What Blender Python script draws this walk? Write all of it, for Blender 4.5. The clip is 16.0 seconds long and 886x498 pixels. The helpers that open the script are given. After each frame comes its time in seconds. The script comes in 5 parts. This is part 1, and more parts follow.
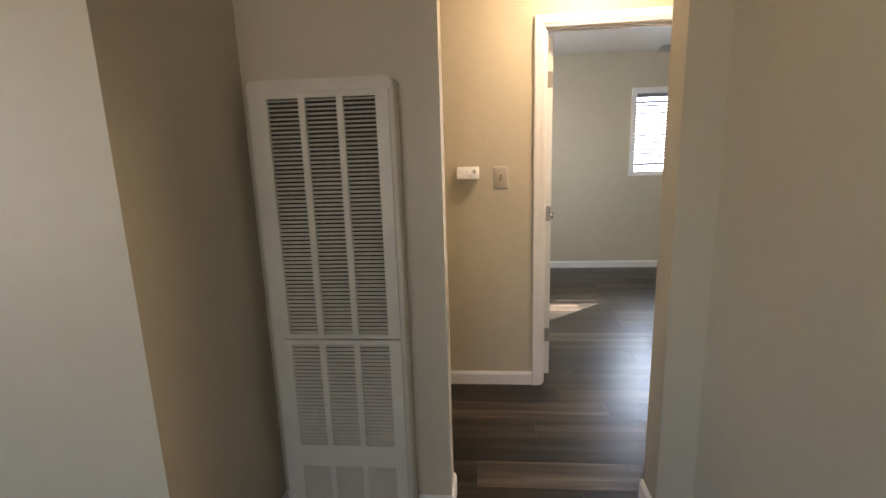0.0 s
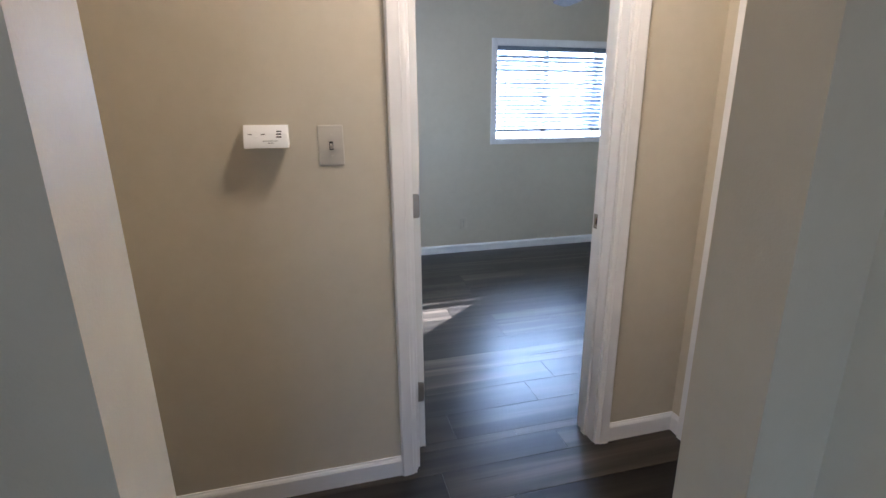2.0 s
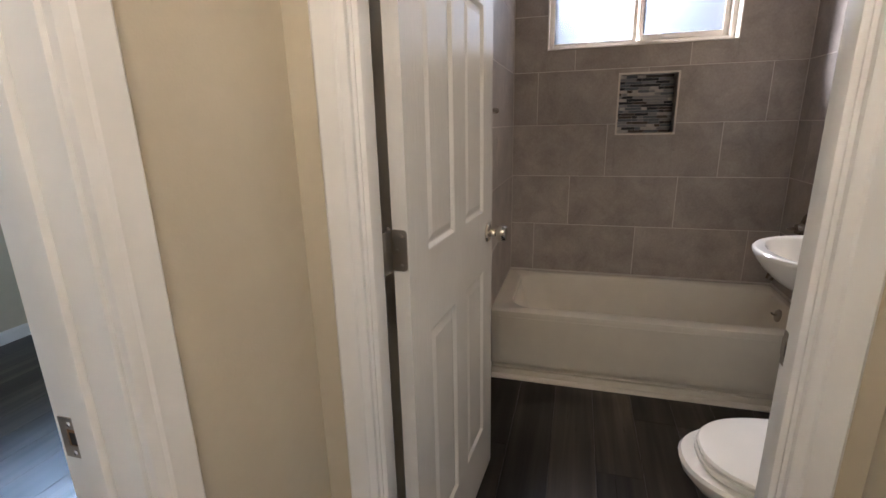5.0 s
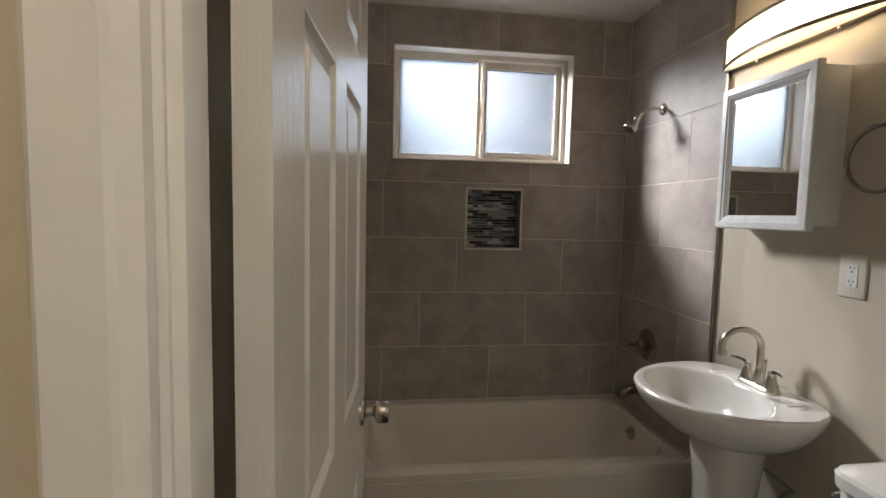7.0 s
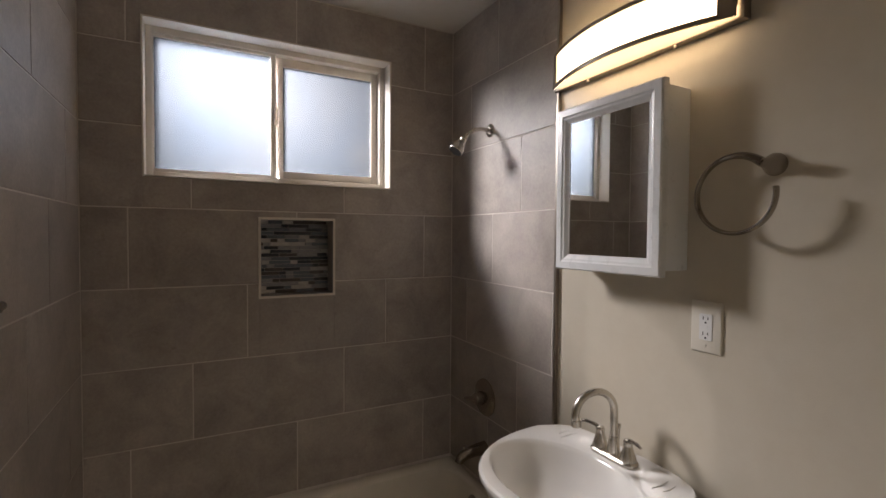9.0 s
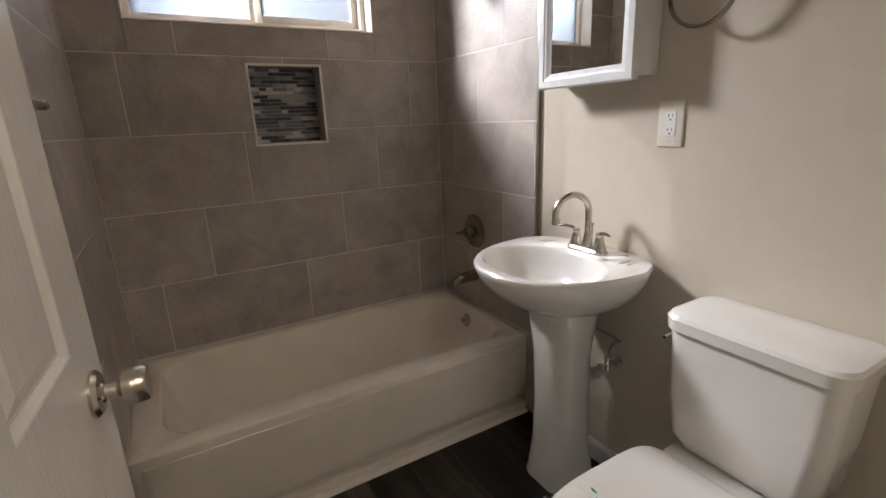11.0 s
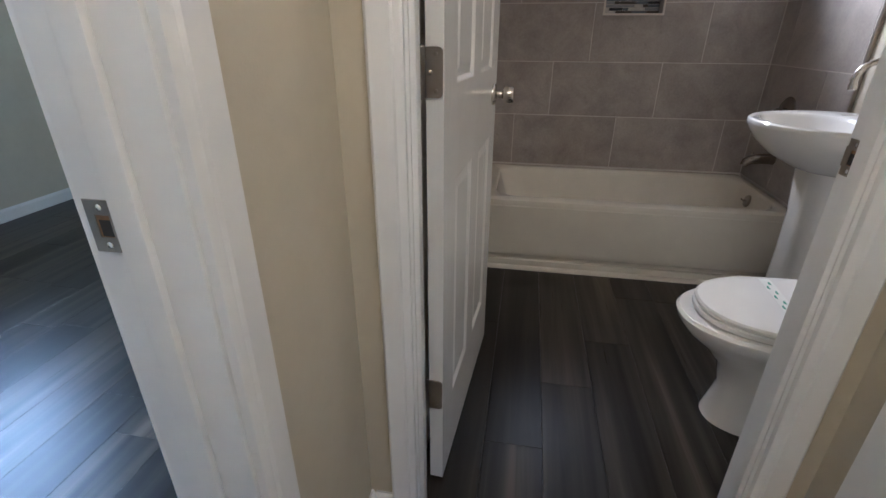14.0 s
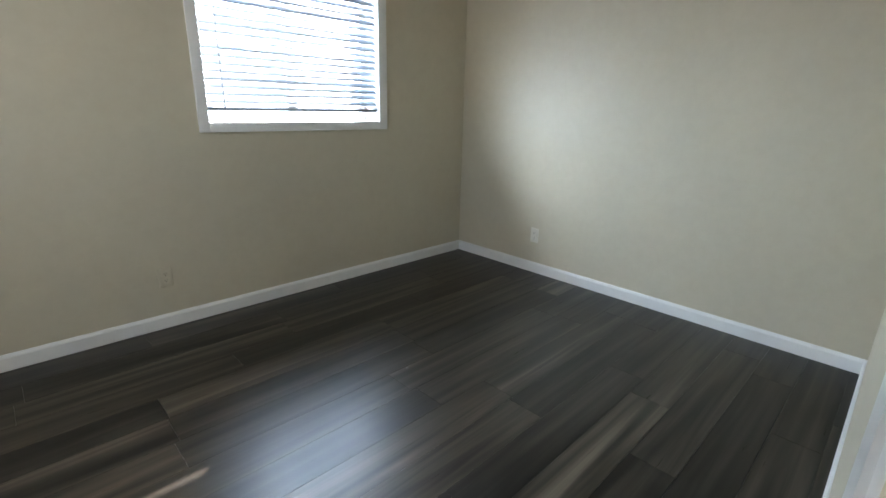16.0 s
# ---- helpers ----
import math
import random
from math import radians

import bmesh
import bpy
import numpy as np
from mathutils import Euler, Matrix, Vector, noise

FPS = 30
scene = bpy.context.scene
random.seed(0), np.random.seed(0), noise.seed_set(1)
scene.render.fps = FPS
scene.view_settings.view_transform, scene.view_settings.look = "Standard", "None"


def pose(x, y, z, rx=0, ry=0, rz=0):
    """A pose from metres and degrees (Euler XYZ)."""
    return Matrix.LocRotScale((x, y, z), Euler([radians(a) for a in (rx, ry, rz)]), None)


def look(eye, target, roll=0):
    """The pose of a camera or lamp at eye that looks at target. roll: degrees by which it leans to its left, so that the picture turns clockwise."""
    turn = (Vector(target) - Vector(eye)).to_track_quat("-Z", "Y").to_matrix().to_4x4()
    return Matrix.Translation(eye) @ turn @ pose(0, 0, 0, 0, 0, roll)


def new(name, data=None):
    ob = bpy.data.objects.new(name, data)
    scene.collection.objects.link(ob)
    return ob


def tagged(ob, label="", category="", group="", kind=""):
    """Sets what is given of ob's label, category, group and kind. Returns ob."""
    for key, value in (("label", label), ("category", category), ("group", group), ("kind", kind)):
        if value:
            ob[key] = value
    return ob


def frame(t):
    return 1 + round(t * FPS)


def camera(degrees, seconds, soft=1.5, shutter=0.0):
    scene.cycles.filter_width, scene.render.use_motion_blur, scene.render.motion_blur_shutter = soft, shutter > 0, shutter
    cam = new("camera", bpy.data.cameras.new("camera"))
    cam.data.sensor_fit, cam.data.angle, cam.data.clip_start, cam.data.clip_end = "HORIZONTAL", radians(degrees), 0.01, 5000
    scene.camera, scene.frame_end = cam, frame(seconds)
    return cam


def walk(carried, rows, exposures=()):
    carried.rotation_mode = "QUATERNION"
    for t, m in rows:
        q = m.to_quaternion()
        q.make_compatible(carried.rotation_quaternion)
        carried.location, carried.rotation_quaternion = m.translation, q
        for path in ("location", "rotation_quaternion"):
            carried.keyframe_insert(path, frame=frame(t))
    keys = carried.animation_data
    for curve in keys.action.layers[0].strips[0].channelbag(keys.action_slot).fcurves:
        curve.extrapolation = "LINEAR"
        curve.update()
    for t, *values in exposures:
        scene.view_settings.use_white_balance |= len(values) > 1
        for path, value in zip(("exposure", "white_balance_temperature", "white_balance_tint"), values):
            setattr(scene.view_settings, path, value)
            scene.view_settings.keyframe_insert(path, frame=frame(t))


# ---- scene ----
cam = camera(87.6, 16.0)
PATH = [
    (0, (-3.725, -1.057, 1.407), (-3.895, 0.897, 1.014), -1.8),
    (0.5, (-3.645, -0.738, 1.386), (-3.629, 1.215, 0.954), -1.4),
    (1, (-3.652, -0.434, 1.364), (-3.456, 1.497, 0.88), -1.3),
    (1.5, (-3.709, -0.153, 1.371), (-3.367, 1.748, 0.854), -1.3),
    (2, (-3.641, 0.107, 1.352), (-3.169, 1.975, 0.815), -0.6),
    (2.5, (-3.567, 0.336, 1.349), (-2.834, 2.106, 0.776), 0.2),
    (3, (-3.548, 0.558, 1.333), (-2.499, 2.155, 0.742), 0.5),
    (3.5, (-3.438, 0.699, 1.313), (-2.109, 2.072, 0.724), 0.8),
    (4, (-3.268, 0.839, 1.317), (-1.698, 1.938, 0.745), -0.3),
    (6.3, (-2.658, 1.295, 1.407), (-0.683, 1.297, 1.09), 0.2),
    (6.5, (-2.623, 1.298, 1.427), (-0.641, 1.24, 1.163), 0.5),
    (7, (-2.514, 1.34, 1.433), (-0.534, 1.099, 1.281), 1.3),
    (7.5, (-2.396, 1.308, 1.489), (-0.415, 0.916, 1.442), 2.6),
    (8, (-2.252, 1.252, 1.518), (-0.321, 0.687, 1.548), 2.9),
    (8.5, (-2.122, 1.195, 1.536), (-0.278, 0.421, 1.559), 1.9),
    (9, (-2.051, 1.13, 1.507), (-0.282, 0.198, 1.45), 0.4),
    (9.5, (-2.03, 1.141, 1.443), (-0.333, 0.101, 1.258), -1.0),
    (10, (-2.061, 1.188, 1.384), (-0.411, 0.107, 1.055), -2.1),
    (10.2, (-2.071, 1.202, 1.376), (-0.432, 0.128, 0.976), -2.2),
    (12.3, (-2.436, 1.298, 1.162), (-0.706, 0.569, 0.474), -1.8),
    (12.5, (-2.463, 1.282, 1.148), (-0.71, 0.622, 0.449), -1.7),
    (13, (-2.637, 1.283, 1.128), (-0.828, 0.838, 0.401), -0.2),
    (13.5, (-2.84, 1.246, 1.13), (-1.001, 1.131, 0.355), 0.5),
    (14, (-2.98, 1.284, 1.137), (-1.193, 1.599, 0.297), 0.2),
    (14.5, (-3.159, 1.365, 1.154), (-1.51, 2.128, 0.318), -0.5),
    (15, (-3.164, 1.508, 1.164), (-1.734, 2.643, 0.349), -0.3),
    (15.5, (-3.045, 1.658, 1.185), (-1.748, 2.985, 0.44), 0.3),
    (16, (-2.878, 1.761, 1.28), (-1.536, 3.122, 0.693), 1.4),
]
EXPOSURES = [(0, 3.7, 6900, 22), (1, 3.6, 5700, 18), (2, 3.55, 5250, 21), (3, 3.6, 5400, 19), (4, 3.6, 5500, 18), (6.3, 3.2, 5450, 16), (7, 2.85, 5650, 12), (8, 2.6, 5850, 15), (9, 2.55, 5850, 17), (10.2, 2.9, 5750, 15), (12.3, 3.8, 5400, 17), (13, 3.6, 5450, 19), (14, 3.55, 5000, 15), (15, 3.4, 5200, 13), (15.5, 3.2, 5500, 15), (16, 3.4, 6500, 15)]
walk(cam, [(t, look(eye, target, roll)) for t, eye, target, roll in PATH], EXPOSURES)
# strengths of the lights, and how much the frosted panes scatter and pass
SUN_POWER, BEDROOM_W, BEDROOM_W2, BATH_W, LIVING_W, LIVING_S, VANITY_E, HALL_E = 5.0, 9.0, 2.2, 150.0, 0.45, 0.75, 1.15, 7.4
PANE_T, PANE_S = 0.0145, 0.125
HALL_L = (-3.10, 1.15)
FAN_A = 8.0

# ---- world, sun, lights ----
SUN_DIR = Vector((0.66, 0.572, 0.509)).normalized()
world = bpy.data.worlds.new("world")
scene.world = world
world.use_nodes = True
wn = world.node_tree
sky = wn.nodes.new("ShaderNodeTexSky")
sky.sky_type, sky.sun_disc = "NISHITA", False
sky.sun_elevation, sky.sun_rotation = radians(29), radians(49)
wn.links.new(sky.outputs[0], wn.nodes["Background"].inputs[0])
wn.nodes["Background"].inputs[1].default_value = 0.05


def lamp(name, kind, energy, color, m, **kw):
    data = bpy.data.lights.new(name, kind)
    data.energy, data.color = energy, color
    if kind == "AREA":
        data.shape = kw.get("shape", "RECTANGLE")
        data.size, data.size_y = kw["size"]
        data.spread = radians(kw.get("spread", 180))
    if kind == "SUN":
        data.angle = radians(0.55)
    ob = new(name, data)
    ob.matrix_world = m
    return ob


lamp("sun", "SUN", SUN_POWER, (1.0, 0.95, 0.86), look(SUN_DIR * 20, (0, 0, 0)))
# sky light in the opening of the bedroom window
lamp("bedroom_window_light", "AREA", BEDROOM_W, (0.60, 0.81, 1.0), look((-1.33, 4.87, 1.61), (-1.33, 3.0, 1.5)), size=(1.16, 0.86))
# fill lamp added out of view in the west wall to brighten the bedroom
lamp("bedroom_unseen_side_fill", "AREA", BEDROOM_W2, (0.78, 0.90, 1.0), look((-4.27, 3.25, 1.61), (-2.0, 3.25, 1.5)), size=(1.1, 0.84))
# sunlight spread out by the obscure glass of the bathroom window
lamp("bath_window_light", "AREA", BATH_W, (1.0, 0.97, 0.93), look(Vector((0.10, 0.83, 2.02)) + SUN_DIR * 0.95, (0.10, 0.83, 2.02)), size=(0.42, 0.42), spread=74)
lamp("living_south_window_light", "AREA", LIVING_S, (0.86, 0.93, 1.0), look((-4.4, -4.52, 1.4), (-4.3, 0.0, 1.0)), size=(1.7, 1.3))
lamp("living_window_light", "AREA", LIVING_W, (0.86, 0.93, 1.0), look((-7.0, -1.95, 1.45), (-3.0, -0.6, 1.1)), size=(1.9, 1.4))

# ---- materials ----
def material(name):
    m = bpy.data.materials.new(name)
    m.use_nodes = True
    nt = m.node_tree
    return m, nt, nt.nodes["Principled BSDF"]


def node(nt, kind, **kw):
    n = nt.nodes.new(kind)
    for k, v in kw.items():
        n.inputs[k.replace("_", " ")].default_value = v
    return n


def ramp(nt, fac, stops):
    r = nt.nodes.new("ShaderNodeValToRGB")
    while len(r.color_ramp.elements) < len(stops):
        r.color_ramp.elements.new(0.5)
    for e, (p, c) in zip(r.color_ramp.elements, stops):
        e.position, e.color = p, (*c, 1)
    nt.links.new(fac, r.inputs[0])
    return r.outputs[0]


def mix(nt, kind, a, b, fac):
    n = nt.nodes.new("ShaderNodeMix")
    n.data_type, n.blend_type = "RGBA", kind
    for sock, v in ((n.inputs[6], a), (n.inputs[7], b), (n.inputs[0], fac)):
        if isinstance(v, bpy.types.NodeSocket):
            nt.links.new(v, sock)
        else:
            sock.default_value = v if not isinstance(v, tuple) or len(v) == 4 else (*v, 1)
    return n.outputs[2]


def bump(nt, p, height, strength, distance):
    b = nt.nodes.new("ShaderNodeBump")
    b.inputs["Strength"].default_value, b.inputs["Distance"].default_value = strength, distance
    nt.links.new(height, b.inputs["Height"])
    nt.links.new(b.outputs[0], p.inputs["Normal"])


def coords(nt, scale=(1, 1, 1), kind="Object", offset=None):
    tc = nt.nodes.new("ShaderNodeTexCoord")
    mp = nt.nodes.new("ShaderNodeMapping")
    mp.inputs["Scale"].default_value = scale
    nt.links.new(tc.outputs[kind], mp.inputs[0])
    if offset is not None:
        nt.links.new(offset, mp.inputs["Location"])
    return mp.outputs[0]


def noise_tex(nt, vec, scale, detail=3, rough=0.55, distortion=0.0):
    n = node(nt, "ShaderNodeTexNoise", Scale=scale, Detail=detail, Roughness=rough, Distortion=distortion)
    nt.links.new(vec, n.inputs["Vector"])
    return n.outputs[0]


def plain(name, color, rough=0.5, metal=0.0, vary=0.08, scale=9.0, bumps=0.0, bscale=120.0, coat=0.0, rvary=0.1):
    """A painted, glazed or metal surface: slight blotches of tone, uneven gloss and fine relief."""
    m, nt, p = material(name)
    v = coords(nt)
    n1 = noise_tex(nt, v, scale, 4)
    lo = tuple(c * (1 - vary) for c in color)
    hi = tuple(min(1, c * (1 + vary)) for c in color)
    nt.links.new(ramp(nt, n1, [(0.3, lo), (0.7, hi)]), p.inputs["Base Color"])
    p.inputs["Metallic"].default_value = metal
    p.inputs["Coat Weight"].default_value = coat
    p.inputs["Coat Roughness"].default_value = 0.08
    rr = node(nt, "ShaderNodeMapRange")
    rr.inputs["To Min"].default_value, rr.inputs["To Max"].default_value = max(0.02, rough - rvary * rough), rough + rvary * rough
    nt.links.new(noise_tex(nt, v, scale * 3, 3), rr.inputs["Value"])
    nt.links.new(rr.outputs[0], p.inputs["Roughness"])
    if bumps:
        bump(nt, p, noise_tex(nt, v, bscale, 3), bumps, 0.002)
    return m


def wall_paint(name, color, rough=0.46):
    """Rolled eggshell paint on plaster with patched, slightly lumpy relief."""
    m, nt, p = material(name)
    v = coords(nt)
    n1 = noise_tex(nt, v, 1.3, 5)
    n2 = noise_tex(nt, v, 260, 2)
    n3 = noise_tex(nt, v, 16, 6, 0.65)
    base = ramp(nt, n1, [(0.3, tuple(c * 0.965 for c in color)), (0.7, tuple(c * 1.03 for c in color))])
    base = mix(nt, "MULTIPLY", base, ramp(nt, n3, [(0.35, (0.97, 0.965, 0.955)), (0.6, (1, 1, 1))]), 1.0)
    nt.links.new(base, p.inputs["Base Color"])
    p.inputs["Roughness"].default_value = rough
    add = nt.nodes.new("ShaderNodeMath")
    add.operation = "MULTIPLY_ADD"
    nt.links.new(n3, add.inputs[0])
    add.inputs[1].default_value = 2.5
    nt.links.new(n2, add.inputs[2])
    bump(nt, p, add.outputs[0], 0.22, 0.0012)
    return m


def plank_mat():
    m, nt, p = material("dark_vinyl_plank")
    oi = nt.nodes.new("ShaderNodeObjectInfo")
    sc = nt.nodes.new("ShaderNodeVectorMath")
    sc.operation = "SCALE"
    cb = nt.nodes.new("ShaderNodeCombineXYZ")
    for i, k in enumerate((37.0, 91.0, 13.0)):
        mul = nt.nodes.new("ShaderNodeMath")
        mul.operation = "MULTIPLY"
        mul.inputs[1].default_value = k
        nt.links.new(oi.outputs["Random"], mul.inputs[0])
        nt.links.new(mul.outputs[0], cb.inputs[i])
    v = coords(nt, (0.40, 8.0, 1.0), offset=cb.outputs[0])
    vf = coords(nt, (0.9, 60.0, 1.0), offset=cb.outputs[0])
    streak = noise_tex(nt, v, 1.9, 3, 0.5, 0.5)
    fine = noise_tex(nt, vf, 2.0, 3, 0.55, 0.3)
    c = ramp(nt, streak, [(0.32, (0.0065, 0.0056, 0.0046)), (0.45, (0.0195, 0.0168, 0.0135)), (0.58, (0.038, 0.0325, 0.026)), (0.74, (0.080, 0.068, 0.054))])
    c = mix(nt, "MULTIPLY", c, ramp(nt, fine, [(0.32, (0.80, 0.80, 0.80)), (0.62, (1.1, 1.1, 1.1))]), 0.6)
    tone = ramp(nt, oi.outputs["Random"], [(0.0, (0.50, 0.50, 0.51)), (0.35, (0.85, 0.83, 0.81)), (0.7, (1.2, 1.17, 1.12)), (1.0, (1.8, 1.72, 1.6))])
    c = mix(nt, "MULTIPLY", c, tone, 1.0)
    nt.links.new(c, p.inputs["Base Color"])
    rr = node(nt, "ShaderNodeMapRange")
    rr.inputs["To Min"].default_value, rr.inputs["To Max"].default_value = 0.25, 0.34
    nt.links.new(fine, rr.inputs["Value"])
    nt.links.new(rr.outputs[0], p.inputs["Roughness"])
    p.inputs["Specular IOR Level"].default_value = 0.36
    bump(nt, p, fine, 0.05, 0.0006)
    return m


def tile_mat():
    m, nt, p = material("grey_stone_look_tile")
    oi = nt.nodes.new("ShaderNodeObjectInfo")
    tc = nt.nodes.new("ShaderNodeTexCoord")
    cb = nt.nodes.new("ShaderNodeCombineXYZ")
    for i, k in enumerate((51.0, 17.0, 83.0)):
        mul = nt.nodes.new("ShaderNodeMath")
        mul.operation = "MULTIPLY"
        mul.inputs[1].default_value = k
        nt.links.new(oi.outputs["Random"], mul.inputs[0])
        nt.links.new(mul.outputs[0], cb.inputs[i])
    v = coords(nt, offset=cb.outputs[0])
    cloud = noise_tex(nt, v, 5.5, 7, 0.62, 0.5)
    grain = noise_tex(nt, v, 90, 3, 0.6)
    spots = noise_tex(nt, v, 22, 5, 0.7)
    c = ramp(nt, cloud, [(0.28, (0.285, 0.252, 0.23)), (0.5, (0.375, 0.335, 0.306)), (0.74, (0.470, 0.424, 0.388))])
    c = mix(nt, "MULTIPLY", c, ramp(nt, grain, [(0.3, (0.88, 0.88, 0.88)), (0.7, (1.08, 1.08, 1.08))]), 0.8)
    c = mix(nt, "MULTIPLY", c, ramp(nt, spots, [(0.26, (0.72, 0.70, 0.68)), (0.40, (1, 1, 1))]), 0.6)
    c = mix(nt, "MULTIPLY", c, ramp(nt, oi.outputs["Random"], [(0, (0.93, 0.93, 0.93)), (1, (1.07, 1.07, 1.06))]), 1.0)
    nt.links.new(c, p.inputs["Base Color"])
    rr = node(nt, "ShaderNodeMapRange")
    rr.inputs["To Min"].default_value, rr.inputs["To Max"].default_value = 0.34, 0.52
    nt.links.new(cloud, rr.inputs["Value"])
    nt.links.new(rr.outputs[0], p.inputs["Roughness"])
    bump(nt, p, grain, 0.08, 0.0008)
    return m


def mosaic_mat():
    m, nt, p = material("glass_and_stone_mosaic")
    oi = nt.nodes.new("ShaderNodeObjectInfo")
    r = ramp(nt, oi.outputs["Random"], [(0.0, (0.035, 0.042, 0.055)), (0.22, (0.16, 0.18, 0.21)), (0.42, (0.09, 0.078, 0.072)), (0.55, (0.34, 0.34, 0.35)), (0.76, (0.62, 0.60, 0.565))])
    r.node.color_ramp.interpolation = "CONSTANT"
    v = coords(nt)
    c = mix(nt, "MULTIPLY", r, ramp(nt, noise_tex(nt, v, 60, 4), [(0.3, (0.8, 0.8, 0.8)), (0.7, (1.1, 1.1, 1.1))]), 0.8)
    nt.links.new(c, p.inputs["Base Color"])
    p.inputs["Roughness"].default_value = 0.18
    return m


def brushed(name, color, rough):
    m, nt, p = material(name)
    v = coords(nt, (1, 1, 14))
    n = noise_tex(nt, v, 420, 3)
    nt.links.new(ramp(nt, n, [(0.3, tuple(c * 0.94 for c in color)), (0.7, color)]), p.inputs["Base Color"])
    p.inputs["Metallic"].default_value = 1
    rr = node(nt, "ShaderNodeMapRange")
    rr.inputs["To Min"].default_value, rr.inputs["To Max"].default_value = rough * 0.92, rough * 1.1
    nt.links.new(n, rr.inputs["Value"])
    nt.links.new(rr.outputs[0], p.inputs["Roughness"])
    return m


def door_paint():
    """Semi-gloss white over moulded skin with an embossed wood grain."""
    m, nt, p = material("door_white_woodgrain")
    v = coords(nt, (9.0, 9.0, 0.55))
    n = noise_tex(nt, v, 14, 5, 0.55, 0.9)
    nt.links.new(ramp(nt, noise_tex(nt, coords(nt), 4, 4), [(0.3, (0.74, 0.725, 0.69)), (0.7, (0.80, 0.79, 0.76))]), p.inputs["Base Color"])
    p.inputs["Roughness"].default_value = 0.22
    bump(nt, p, n, 0.75, 0.0012)
    return m


def frosted():
    """Obscure glass: most of the light is scattered, a part goes straight through."""
    m, nt, p = material("frosted_glass")
    out = nt.nodes["Material Output"]
    tr = nt.nodes.new("ShaderNodeBsdfTranslucent")
    v = coords(nt)
    nt.links.new(ramp(nt, noise_tex(nt, v, 2.2, 3), [(0.35, (PANE_T * 0.74, PANE_T * 0.86, PANE_T)), (0.7, (PANE_T * 0.90, PANE_T * 0.95, PANE_T))]), tr.inputs[0])
    st = nt.nodes.new("ShaderNodeBsdfTransparent")
    st.inputs[0].default_value = (PANE_S, PANE_S * 0.97, PANE_S * 0.92, 1)
    ad = nt.nodes.new("ShaderNodeAddShader")
    nt.links.new(tr.outputs[0], ad.inputs[0])
    nt.links.new(st.outputs[0], ad.inputs[1])
    gl = nt.nodes.new("ShaderNodeBsdfGlossy")
    gl.inputs["Roughness"].default_value = 0.22
    mx = nt.nodes.new("ShaderNodeMixShader")
    mx.inputs[0].default_value = 0.05
    nt.links.new(ad.outputs[0], mx.inputs[1])
    nt.links.new(gl.outputs[0], mx.inputs[2])
    nt.links.new(mx.outputs[0], out.inputs[0])
    return m


def clear_glass():
    m, nt, p = material("clear_glass")
    p.inputs["Transmission Weight"].default_value = 1
    p.inputs["Roughness"].default_value = 0.0
    p.inputs["IOR"].default_value = 1.45
    return m


def glowing(name, color, strength):
    m, nt, p = material(name)
    p.inputs["Base Color"].default_value = (0.9, 0.85, 0.75, 1)
    v = coords(nt)
    nt.links.new(ramp(nt, noise_tex(nt, v, 5, 2), [(0.3, tuple(c * 0.9 for c in color)), (0.7, color)]), p.inputs["Emission Color"])
    p.inputs["Emission Strength"].default_value = strength
    p.inputs["Roughness"].default_value = 0.4
    return m


PAINT = wall_paint("greige_wall_paint", (0.585, 0.524, 0.402))
BATHP = wall_paint("bathroom_wall_paint", (0.60, 0.55, 0.455), 0.30)
CEIL = wall_paint("ceiling_paint", (0.74, 0.72, 0.68))
TRIM = plain("white_trim_paint", (0.80, 0.79, 0.77), 0.32, vary=0.03, bumps=0.06, bscale=40)
DOOR = door_paint()
PLANK = plank_mat()
TILE = tile_mat()
MOSAIC = mosaic_mat()
GROUT = plain("pale_grout", (0.62, 0.58, 0.54), 0.85, bumps=0.3)
UNDER = plain("dark_underlay", (0.012, 0.011, 0.010), 0.8)
TUB = plain("almond_enamel", (0.76, 0.715, 0.62), 0.16, vary=0.03, coat=0.4)
CHINA = plain("white_vitreous_china", (0.80, 0.785, 0.76), 0.10, vary=0.02, coat=0.5)
SEATP = plain("white_seat_plastic", (0.80, 0.78, 0.745), 0.22, vary=0.02)
NICKEL = brushed("brushed_nickel", (0.62, 0.58, 0.52), 0.26)
DARKN = brushed("dark_satin_nickel", (0.33, 0.295, 0.255), 0.20)
HINGEM = brushed("worn_satin_nickel", (0.36, 0.325, 0.28), 0.34)
CHROME = brushed("polished_chrome", (0.78, 0.78, 0.78), 0.10)
DARKM = plain("dark_hole", (0.02, 0.018, 0.016), 0.7)
RAWWOOD = plain("raw_mortise_wood", (0.30, 0.17, 0.08), 0.8, vary=0.25, scale=60)
SWITCHP = plain("aged_ivory_plastic", (0.60, 0.55, 0.46), 0.4, vary=0.03)
IVORY = plain("ivory_plastic", (0.74, 0.70, 0.61), 0.35, vary=0.02)
WHITEP = plain("white_plastic", (0.80, 0.80, 0.79), 0.35, vary=0.02)
HEATM = plain("almond_enamelled_steel", (0.66, 0.62, 0.53), 0.38, vary=0.04, bumps=0.04)
# near-black colour that stands in for the shade in the heater's gaps
LOUVD = plain("black_gap_shade", (0.018, 0.017, 0.015), 0.6)
VINYL = plain("almond_vinyl_frame", (0.72, 0.67, 0.60), 0.35, vary=0.03)
WVINYL = plain("white_vinyl_frame", (0.80, 0.80, 0.80), 0.35, vary=0.02)
FROST = frosted()
GLASS = clear_glass()
# white blind darkened to blue-grey, so its backlit shade is in the colour
SLAT = plain("white_slat_shaded_blue_grey", (0.20, 0.235, 0.275), 0.4, vary=0.03)
METALF = brushed("dark_brushed_light_frame", (0.36, 0.32, 0.27), 0.34)
